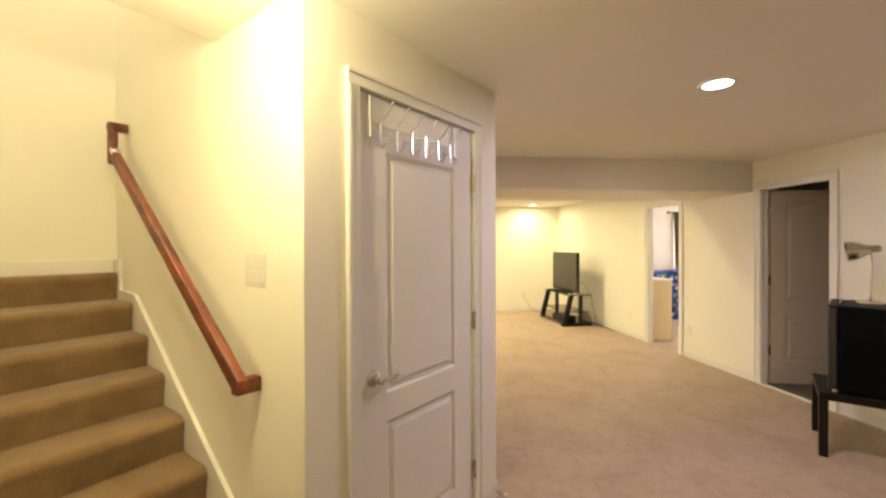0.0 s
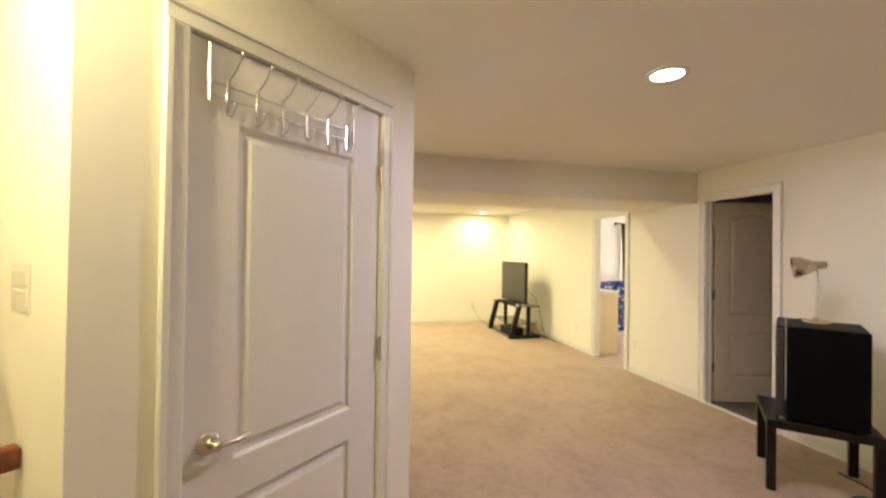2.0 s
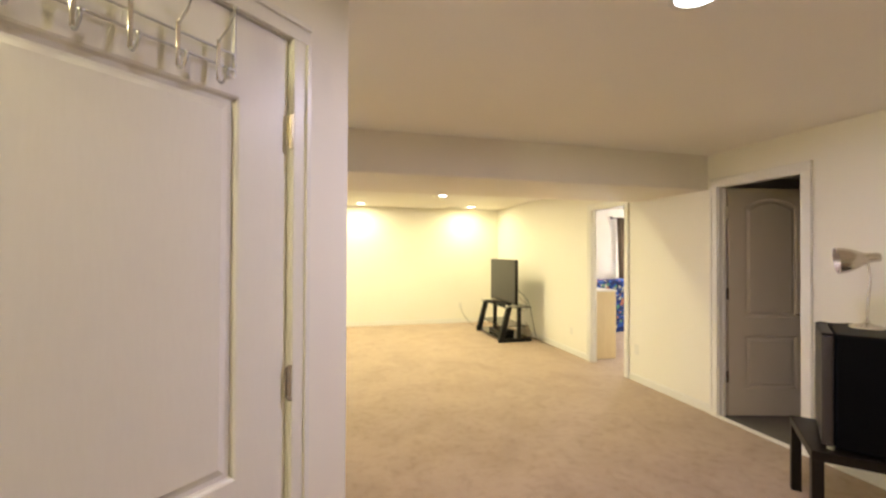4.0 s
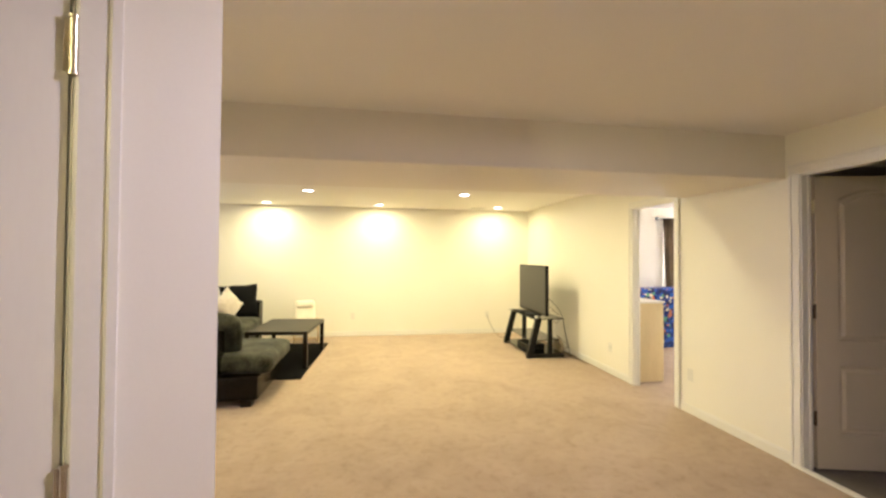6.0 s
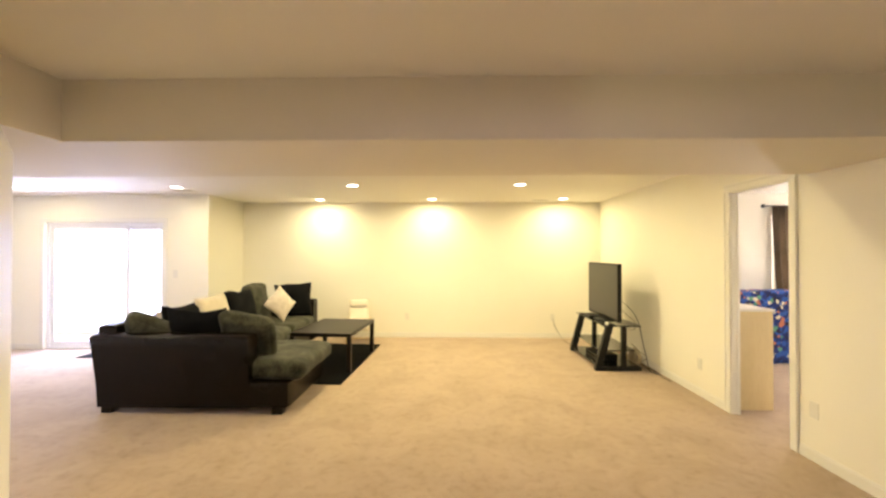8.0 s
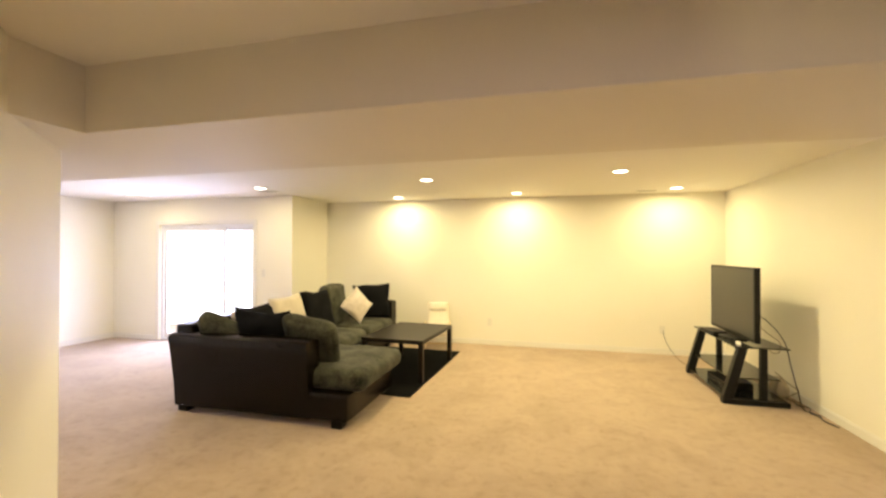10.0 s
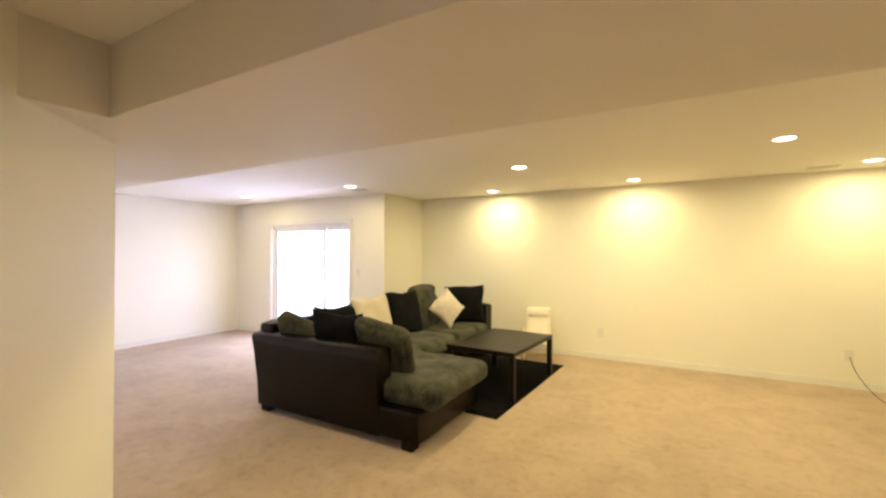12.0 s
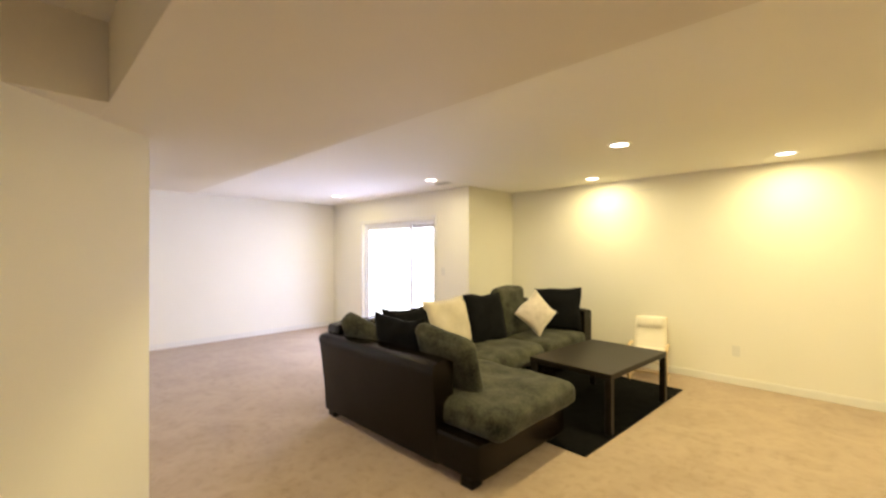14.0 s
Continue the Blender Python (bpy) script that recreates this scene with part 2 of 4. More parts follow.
def printed(name):
    """Blue cloth printed with bright blotches."""
    m = bpy.data.materials.new(name)
    m.use_nodes = True
    n, l = m.node_tree.nodes, m.node_tree.links
    p, co, vo, ns = n["Principled BSDF"], n.new("ShaderNodeTexCoord"), n.new("ShaderNodeTexVoronoi"), n.new("ShaderNodeTexNoise")
    vo.inputs["Scale"].default_value, ns.inputs["Scale"].default_value = 20.0, 6.0
    l.new(co.outputs["Object"], vo.inputs["Vector"])
    l.new(co.outputs["Object"], ns.inputs["Vector"])
    sep, ramp = n.new("ShaderNodeSeparateColor"), n.new("ShaderNodeValToRGB")
    l.new(vo.outputs["Color"], sep.inputs[0])
    r = ramp.color_ramp
    r.interpolation = "CONSTANT"
    r.elements[0].color, r.elements[1].color = (0.012, 0.03, 0.16, 1), (0.02, 0.09, 0.38, 1)
    r.elements[1].position = 0.35
    for at, c in ((0.62, (0.62, 0.58, 0.42, 1)), (0.69, (0.48, 0.17, 0.10, 1)), (0.76, (0.02, 0.02, 0.06, 1)), (0.88, (0.10, 0.30, 0.20, 1)), (0.92, (0.01, 0.02, 0.10, 1))):
        r.elements.new(at).color = c
    l.new(sep.outputs[0], ramp.inputs[0])
    l.new(ramp.outputs[0], p.inputs["Base Color"])
    p.inputs["Roughness"].default_value = 0.9
    return m


PRINT = printed("blue_printed_cloth")


# ---- mesh helpers ----
def box(bm, x0, y0, z0, x1, y1, z1, bevel=0.0, seg=2, m=None):
    got = bmesh.ops.create_cube(bm, size=1.0)["verts"]
    bmesh.ops.transform(bm, matrix=Matrix.Translation(((x0 + x1) / 2, (y0 + y1) / 2, (z0 + z1) / 2)) @ Matrix.Diagonal((x1 - x0, y1 - y0, z1 - z0, 1)), verts=got)
    if bevel:
        edges = list({e for v in got for e in v.link_edges})
        got = list({v for f in bmesh.ops.bevel(bm, geom=edges, offset=bevel, segments=seg, profile=0.5, affect="EDGES")["faces"] for v in f.verts} | {v for v in got if v.is_valid})
    if m is not None:
        bmesh.ops.transform(bm, matrix=m, verts=got)
    return bm


def cyl(bm, a, b, r, r2=None, n=16):
    a, b = Vector(a), Vector(b)
    turn = (b - a).to_track_quat("Z", "Y").to_matrix().to_4x4()
    bmesh.ops.create_cone(bm, cap_ends=True, segments=n, radius1=r, radius2=r if r2 is None else r2, depth=(b - a).length, matrix=Matrix.Translation((a + b) / 2) @ turn)
    return bm


def tube(bm, pts, r, n=8):
    """A round bar along a line of points."""
    pts = [Vector(p) for p in pts]
    rings = []
    up = Vector((0.13, 0.31, 0.94))
    for i, p in enumerate(pts):
        d = (pts[min(i + 1, len(pts) - 1)] - pts[max(i - 1, 0)]).normalized()
        s = d.cross(up).normalized()
        w = d.cross(s)
        rings.append([bm.verts.new(p + r * (math.cos(2 * math.pi * k / n) * s + math.sin(2 * math.pi * k / n) * w)) for k in range(n)])
    for a, b in zip(rings, rings[1:]):
        for k in range(n):
            bm.faces.new((a[k], a[(k + 1) % n], b[(k + 1) % n], b[k]))
    bm.faces.new(rings[0][::-1])
    bm.faces.new(rings[-1])
    return bm


def smooth_line(pts, k=6):
    """Points of a smooth line through the given ones."""
    pts = [Vector(p) for p in pts]
    out = []
    for i in range(len(pts) - 1):
        p0, p1, p2, p3 = pts[max(i - 1, 0)], pts[i], pts[i + 1], pts[min(i + 2, len(pts) - 1)]
        for j in range(k):
            t = j / k
            out.append(0.5 * ((2 * p1) + (p2 - p0) * t + (2 * p0 - 5 * p1 + 4 * p2 - p3) * t * t + (3 * p1 - p0 - 3 * p2 + p3) * t ** 3))
    return out + [pts[-1]]


def revolve(bm, rings, n=32, m=None):
    """A turned body from (radius, height) rings."""
    rows = [[bm.verts.new((r * math.cos(2 * math.pi * k / n), r * math.sin(2 * math.pi * k / n), z)) for k in range(n)] for r, z in rings]
    for a, b in zip(rows, rows[1:]):
        for k in range(n):
            bm.faces.new((a[k], a[(k + 1) % n], b[(k + 1) % n], b[k]))
    bm.faces.new(rows[0][::-1])
    bm.faces.new(rows[-1])
    if m is not None:
        bmesh.ops.transform(bm, matrix=m, verts=[v for row in rows for v in row])
    return bm


def puff(bm, x0, y0, z0, x1, y1, z1, r=0.06, bulge=0.02, n=14, wob=0.008, seed=0.0):
    """A soft rounded block, slightly swollen and uneven."""
    c, h = Vector(((x0 + x1) / 2, (y0 + y1) / 2, (z0 + z1) / 2)), Vector(((x1 - x0) / 2, (y1 - y0) / 2, (z1 - z0) / 2))
    r = min(r, *(0.99 * a for a in h))
    seen = {}

    def vert(p):
        key = tuple(round(a, 5) for a in p)
        if key not in seen:
            q = Vector([a * b for a, b in zip(p, h)])
            inner = Vector([max(-b + r, min(b - r, a)) for a, b in zip(q, h)])
            d = q - inner
            q = inner + d.normalized() * r if d.length > 1e-6 else q
            u, v, w = p
            q += Vector((u * (1 - v * v) * (1 - w * w), v * (1 - u * u) * (1 - w * w), w * (1 - u * u) * (1 - v * v))) * bulge
            q += wob * noise.noise_vector((q + Vector((seed, 2 * seed, 0))) * 5.0)
            seen[key] = bm.verts.new(c + q)
        return seen[key]

    g = [math.sin((-1 + 2 * i / n) * math.pi / 2) * 0.35 + (-1 + 2 * i / n) * 0.65 for i in range(n + 1)]
    for axis in range(3):
        for side in (-1, 1):
            for i in range(n):
                for j in range(n):
                    quad = []
                    for a, b in ((g[i], g[j]), (g[i + 1], g[j]), (g[i + 1], g[j + 1]), (g[i], g[j + 1])):
                        p = [0, 0, 0]
                        p[axis], p[(axis + 1) % 3], p[(axis + 2) % 3] = side, a, b
                        quad.append(vert(p))
                    bm.faces.new(quad if side > 0 else quad[::-1])
    return bm


def cushion(bm, w, h, t, n=18, wob=0.02, seed=0.0, sag=0.0):
    """A stuffed throw pillow, standing in the x-z plane on its lower edge."""
    grids = []
    for side in (-1, 1):
        rows = []
        for i in range(n + 1):
            row = []
            for j in range(n + 1):
                u, v = -1 + 2 * i / n, -1 + 2 * j / n
                if side > 0 and (i in (0, n) or j in (0, n)):
                    row.append(grids[0][i][j])
                    continue
                th = t / 2 * ((1 - abs(u) ** 2.6) * (1 - abs(v) ** 2.6)) ** 0.45
                x = w / 2 * u * (1 - 0.07 * (1 - v * v))
                z = h / 2 * v * (1 - 0.07 * (1 - u * u)) + h / 2
                q = Vector((x, side * th, z))
                q += wob * noise.noise_vector(Vector((x * 6 + seed, side * 3 + seed, z * 6)))
                q.z -= sag * max(0, z / h - 0.5) * (1 - u * u) * 2
                row.append(bm.verts.new(q))
            rows.append(row)
        grids.append(rows)
        for i in range(n):
            for j in range(n):
                quad = (rows[i][j], rows[i + 1][j], rows[i + 1][j + 1], rows[i][j + 1])
                bm.faces.new(quad if side < 0 else quad[::-1])
    return bm


def part(name, bm, material, parent=None, label="", soft=False):
    data = bpy.data.meshes.new(name)
    bmesh.ops.recalc_face_normals(bm, faces=bm.faces)
    bm.to_mesh(data)
    bm.free()
    data.materials.append(material)
    if soft:
        data.polygons.foreach_set("use_smooth", [True] * len(data.polygons))
        data.set_sharp_from_angle(angle=radians(40))
    ob = new(name, data)
    ob.parent = parent
    if label:
        ob["label"] = label
    return ob


def thing(name, m, label, category, group="", kind=""):
    ob = new(name)
    ob.empty_display_size = 0.1
    ob.matrix_world = m
    return tagged(ob, label, category, group, kind)


def B():
    return bmesh.new()


def structure(name, bm, material, label, category, soft=False):
    return tagged(part(name, bm, material, None, "", soft), label, category, kind="structure")


def along(p, q):
    """The pose at p with x running towards q; y points to the left of that way."""
    d = Vector(q) - Vector(p)
    return pose(p[0], p[1], 0, 0, 0, math.degrees(math.atan2(d.y, d.x)))


def wall(name, p, q, z0, z1, thick, openings=(), material=None, label="cream painted plaster wall"):
    """A wall whose left side (going from p to q) carries the thickness, cut by openings (s0, s1, z0, z1)."""
    bm, long, s = B(), (Vector(q) - Vector(p)).length, 0.0
    for a, b, lo, hi in sorted(openings):
        box(bm, s, 0, z0, a, thick, z1)
        if lo > z0:
            box(bm, a, 0, z0, b, thick, lo)
        if hi < z1:
            box(bm, a, 0, hi, b, thick, z1)
        s = b
    box(bm, s, 0, z0, long, thick, z1)
    bmesh.ops.transform(bm, matrix=along(p, q), verts=bm.verts)
    return structure(name, bm, material or WALL, label, "wall")


def skirting(p, q, cuts=()):
    """A baseboard on the right side of the way from p to q, with a stepped top."""
    bm, long, s = B(), (Vector(q) - Vector(p)).length, 0.0
    for a, b in [*sorted(cuts), (long, long)]:
        if a - s > 0.02:
            box(bm, s, -0.013, 0.0, a, -0.001, 0.068)
            box(bm, s, -0.009, 0.068, a, -0.001, 0.083, 0.003, 1)
        s = b
    bmesh.ops.transform(bm, matrix=along(p, q), verts=bm.verts)
    return structure("baseboard", bm, TRIM, "white painted wooden baseboard along the wall", "baseboard")


def at2(o, a, b=0.0):
    """A point of the plan: o + a up the stairs + b across them."""
    w = o + a * U + b * V
    return (w.x, w.y)


# ---- floor and ceiling ----
bm = B()
box(bm, -6.2, -3.0, -0.12, 9.0, 9.6, 0.0)
structure("floor", bm, CARPET, "beige cut-pile carpet with trodden patches", "floor")
bm = B()
box(bm, XR + 0.02, 1.2, -0.004, 7.0, 4.9, 0.004)
structure("floor_storage", bm, TILEM, "dark grey vinyl floor of the unlit side room", "floor")

bm = B()
SHAFT0, SHAFT1 = 0.64, 2.04
stairs_frame = Matrix(((U.x, V.x, 0, SC.x), (U.y, V.y, 0, SC.y), (0, 0, 1, 0), (0, 0, 0, 1)))
for u0, v0, u1, v1 in ((-10, -10, SHAFT0, 9), (SHAFT0, -10, 14, -0.06), (SHAFT0, 1.03, 14, 9), (SHAFT1 + 0.06, -0.06, 14, 1.03)):
    box(bm, u0, v0, CEIL, u1, v1, CEIL + 0.18, 0, 2, stairs_frame)
for co, no in (((0, YG + 0.14, 0), (0, 1, 0)), ((-6.0, 0, 0), (-1, 0, 0)), ((0, -2.9, 0), (0, -1, 0)), ((8.6, 0, 0), (1, 0, 0))):
    bmesh.ops.bisect_plane(bm, geom=[*bm.verts, *bm.edges, *bm.faces], plane_co=co, plane_no=no, clear_outer=True)
box(bm, XJ - 0.14, YG + 0.14, CEIL, 4.2, YF + 0.14, CEIL + 0.18)
structure("ceiling", bm, CEILING, "flat painted plaster ceiling", "ceiling")

# soffit colour carries the dimmer, pinker light below the ceiling
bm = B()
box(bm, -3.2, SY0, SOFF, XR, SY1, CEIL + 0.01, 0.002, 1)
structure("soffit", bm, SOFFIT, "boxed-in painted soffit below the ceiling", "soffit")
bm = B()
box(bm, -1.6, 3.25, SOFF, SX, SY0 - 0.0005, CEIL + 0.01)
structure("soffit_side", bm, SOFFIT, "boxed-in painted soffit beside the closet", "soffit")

# ---- walls ----
T, TR = 0.12, 0.068                                         # wall thickness; the right-hand partition
wall("wall_closet_door", SC, CC, 0, CEIL, T, [(0.238, 1.046, 0, 2.080)])
wall("wall_closet_side", CC + (LW - CC).normalized() * T, LW, 0, CEIL, T)
wall("wall_left_room_south", LW, (XL, LW.y), 0, CEIL, T)
wall("wall_stairs", at2(SC, SHAFT1), at2(SC, T), 0, 4.7, T)
wall("wall_stairs_back", at2(SC, SHAFT1, 1.0), at2(SC, SHAFT1, -T), 0, 4.7, T)
wall("wall_stairs_left", at2(SC, 0.0, 0.97), at2(SC, SHAFT1, 0.97), 0, 4.7, T)
wall("wall_shaft_header", at2(SC, SHAFT0, 0.0), at2(SC, SHAFT0, 0.97), CEIL + 0.18, 4.7, T)
bm = B()
box(bm, SHAFT0 - 0.1, -0.12, 4.7, SHAFT1 + 0.12, 1.1, 4.8, 0, 2, stairs_frame)
structure("ceiling_shaft", bm, CEILING, "painted ceiling over the stairs", "ceiling")
pa, pb = at2(SC, 0.0, 0.97), at2(SC, -1.3, 2.3)
wall("wall_near_left", (-2.7, -0.35), pa, 0, CEIL, T)
wall("wall_near_west", (-2.7, -2.6), (-2.7, -0.35), 0, CEIL, T)
wall("wall_near_south", (XR, -2.6), (-2.7, -2.6), 0, CEIL, T)
D2A, D2B = 3.265, 3.968
OPA, OPB = 5.195, 5.878
wall("wall_right", (XR, YF), (XR, -2.6), 0, CEIL, TR, [(YF - OPB, YF - OPA, 0, 2.035), (YF - D2B, YF - D2A, 0, 2.06)])
wall("wall_far", (XJ, YF), (XR + TR, YF), 0, CEIL, T)
wall("wall_jog", (XJ, YG + 0.14), (XJ, YF + T), 0, CEIL, T)
GX0, GX1, GZ = -4.83, -2.99, 1.93
wall("wall_glass_door", (XL, YG), (XJ, YG), 0, CEIL, 0.14, [(GX0 - XL, GX1 - XL, 0.0, GZ)])
wall("wall_left", (XL, LW.y - T), (XL, YG + 0.14), 0, CEIL, T)
# bedroom beyond the open doorway
wall("wall_bedroom_far", (XR + TR, 8.22), (8.4, 8.22), 0, CEIL, T, [(6.15 - XR - T, 7.35 - XR - T, 0.85, 2.05)])
wall("wall_bedroom_right", (8.4, 8.34), (8.4, 4.9), 0, CEIL, T)
wall("wall_bedroom_near", (8.52, 4.9), (XR + TR, 4.9), 0, CEIL, T)
# unlit side room; its gloom is put into a darkened wall colour
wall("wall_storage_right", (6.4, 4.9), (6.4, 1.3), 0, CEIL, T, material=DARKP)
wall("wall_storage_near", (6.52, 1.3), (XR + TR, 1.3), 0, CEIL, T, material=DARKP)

for p, q, cuts in ((SC, CC, [(0.17, 1.12)]), (CC, LW, []), ((XR, YF), (XR, -2.5), [(YF - OPB - 0.07, YF - OPA + 0.07), (YF - D2B - 0.07, YF - D2A + 0.07)]),
                   ((XJ, YF), (XR, YF), []), ((XL, YG), (XJ, YG), [(GX0 - XL - 0.07, GX1 - XL + 0.07)]), ((XJ, YG), (XJ, YF), []),
                   ((XL, LW.y), (XL, YG), []), ((XR + TR, 8.22), (8.4, 8.22), [])):
    skirting(p, q, cuts)


# ---- door frames ----
def casing(name, m, a, b, top, wide=0.066, deep=T, jamb=0.016, lap=0.006, label="white painted door casing and jamb"):
    """Casing and jamb for an opening a..b along x on the wall's right side (negative y)."""
    bm = B()
    for x0, x1 in ((a - wide, a + lap), (b - lap, b + wide)):
        box(bm, x0, -0.017, 0, x1, -0.001, top - lap, 0.003, 1)
        xo = x0 if x0 < a - 0.01 else x1 - 0.02
        box(bm, xo, -0.024, 0, xo + 0.02, -0.016, top - lap, 0.003, 1)
    box(bm, a - wide, -0.017, top - lap, b + wide, -0.001, top + wide, 0.003, 1)
    box(bm, a - wide, -0.024, top + wide - 0.02, b + wide, -0.016, top + wide, 0.003, 1)
    for x0, x1 in ((a - 0.002, a + jamb), (b - jamb, b + 0.002)):
        box(bm, x0, -0.003, 0, x1, deep + 0.003, top + 0.002)
    box(bm, a + jamb, -0.003, top - jamb, b - jamb, deep + 0.003, top + 0.002)
    for x0, x1 in ((a + jamb, a + jamb + 0.012), (b - jamb - 0.012, b - jamb)):
        box(bm, x0, 0.042, 0, x1, 0.060, top - jamb)
    bmesh.ops.transform(bm, matrix=m, verts=bm.verts)
    return structure(name, bm, TRIM, label, "door frame")


closet_m = along(SC, CC)
right_m = along((XR, YF), (XR, -2.6))
casing("door_frame_closet", closet_m, 0.238, 1.046, 2.080, wide=0.060, jamb=0.004, lap=0.002)
casing("door_frame_storage", right_m, YF - D2B, YF - D2A, 2.06, deep=TR)
casing("door_frame_bedroom", right_m, YF - OPB, YF - OPA, 2.035, deep=TR)
bm = B()
box(bm, XR - 0.035, D2A - 0.06, 0.002, XR + 0.02, D2B + 0.06, 0.012, 0.003, 1)
structure("threshold", bm, TRIM, "white threshold strip at the side room", "threshold")


# ---- panel doors ----
def door_leaf(name, m, w, h, panels, label, arch=0.0, thick=0.035, paint=None):
    """A moulded two-panel leaf in the x-z plane, front to negative y. panels: (x0, x1, z0, z1)."""
    t = thing(name, m, label, "door", kind="structure")
    paint = paint or DOORP
    bm = B()
    xs = sorted({0.0, w, *(p[0] for p in panels), *(p[1] for p in panels)})
    zs = sorted({0.0, h, *(p[2] for p in panels), *(p[3] for p in panels)})
    for i in range(len(xs) - 1):
        for j in range(len(zs) - 1):
            mid = ((xs[i] + xs[i + 1]) / 2, (zs[j] + zs[j + 1]) / 2)
            if not any(p[0] < mid[0] < p[1] and p[2] < mid[1] < p[3] for p in panels):
                box(bm, xs[i], 0, zs[j], xs[i + 1], thick, zs[j + 1])
    bmesh.ops.remove_doubles(bm, verts=bm.verts, dist=1e-5)
    part("leaf", bm, paint, t)
    for k, (x0, x1, z0, z1) in enumerate(panels):
        rise = arch if k == 0 else 0.0
        bm, n = B(), 16
        loops = []
        for inset, y in ((0.0, 0.0), (0.006, 0.003), (0.012, 0.012), (0.024, 0.013), (0.034, 0.009), (0.046, 0.002), (0.047, 0.002)):
            top = [(x1 - inset - (x1 - x0 - 2 * inset) * s / n, z1 - inset - rise + rise * math.sin(math.pi * s / n) ** 0.8) for s in range(n + 1)]
            loops.append([bm.verts.new((x, y, z)) for x, z in [(x0 + inset, z0 + inset), (x1 - inset, z0 + inset), *top]])
        for a, b in zip(loops, loops[1:]):
            for s in range(len(a)):
                bm.faces.new((a[s], a[(s + 1) % len(a)], b[(s + 1) % len(a)], b[s]))
        bm.faces.new(loops[-1])
        if rise:
            # fillers between the arch and the straight stile
            corner = [bm.verts.new((x1, 0, z1)), bm.verts.new((x0, 0, z1))]
            arc = loops[0][2:]
            bm.faces.new([corner[0], *arc[: n // 2 + 1], bm.verts.new(((x0 + x1) / 2, 0, z1))])
            bm.faces.new([*arc[n // 2:], corner[1], bm.verts.new(((x0 + x1) / 2, 0, z1))])
        part("panel", bm, paint, t)
        bm = B()
        box(bm, x0 - 0.001, thick - 0.008, z0 - 0.001, x1 + 0.001, thick, z1 + 0.001)
        part("back_panel", bm, paint, t)
    return t


def lever(parent, x, z, way):
    bm = B()
    revolve(bm, [(0.034, 0.0), (0.033, 0.006), (0.026, 0.012), (0.014, 0.016), (0.013, 0.045), (0.016, 0.05), (0.012, 0.056)], 24, pose(x, 0, z, 90))
    part("rose", bm, NICKEL, parent, "satin nickel round rose", True)
    bm = B()
    tube(bm, smooth_line([(x, -0.048, z), (x + way * 0.03, -0.052, z + 0.002), (x + way * 0.06, -0.05, z - 0.003), (x + way * 0.095, -0.044, z + 0.004)], 5), 0.008, 10)
    part("lever_handle", bm, NICKEL, parent, "curved satin nickel lever", True)


def hinge(parent, x, y, z, material):
    bm = B()
    cyl(bm, (x, y, z - 0.045), (x, y, z + 0.045), 0.0065, n=12)
    for k in (-0.047, 0.047):
        cyl(bm, (x, y, z + k - 0.003), (x, y, z + k + 0.003), 0.008, n=12)
    box(bm, x - 0.012, y + 0.004, z - 0.044, x + 0.011, y + 0.007, z + 0.044)
    return part("hinge", bm, material, parent, "", True)


W1 = 0.794
closet = door_leaf("door_closet", closet_m @ pose(0.2445, 0.004, 0.012), W1, 2.060,
                   [(0.149, W1 - 0.153, 0.838, 1.845), (0.149, W1 - 0.153, 0.20, 0.720)], "closed white two-panel closet door")
lever(closet, 0.074, 0.918, 1)
hinge(closet, W1 + 0.003, -0.014, 1.79, BRASS)
hinge(closet, W1 + 0.003, -0.014, 1.055, NICKEL)
hinge(closet, W1 + 0.003, -0.014, 0.25, NICKEL)

W2 = 0.70
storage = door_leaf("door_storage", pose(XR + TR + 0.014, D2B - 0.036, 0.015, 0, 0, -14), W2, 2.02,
                    [(0.145, W2 - 0.09, 0.872, 1.930), (0.145, W2 - 0.09, 0.235, 0.705)], "arched two-panel door standing ajar, darker and yellower than the closet's", 0.07, paint=ALMOND)
lever(storage, W2 - 0.045, 0.905, -1)
for hz in (1.81, 1.08, 0.345):
    hinge(storage, -0.010, -0.004, hz, BRASS if hz > 1.5 else BRONZE)


# spring door stop on the closet's corner
stop = thing("door_stop", closet_m @ pose(1.25, -0.013, 0.045), "white-tipped spring door stop on the baseboard", "door stop")
part("spring", tube(B(), [(0.006 * math.cos(a), -0.004 - 0.0011 * a, 0.006 * math.sin(a)) for a in [i * 0.6 for i in range(90)]], 0.0013, 6), NICKEL, stop, "", True)
part("tip", revolve(B(), [(0.006, 0.0), (0.0085, 0.004), (0.0085, 0.012), (0.006, 0.015)], 14, pose(0, -0.062, 0, 90)), WHITEP, stop, "white rubber tip", True)

# ---- stairs ----
RISE, RUN, NOSE = 0.1632, 0.240, 0.226


def stair_point(u, v, z):
    return stairs_frame @ Vector((u, v, z))


stairs = thing("staircase", stairs_frame.copy(), "brown carpeted stairs climbing between cream walls", "staircase", kind="structure")
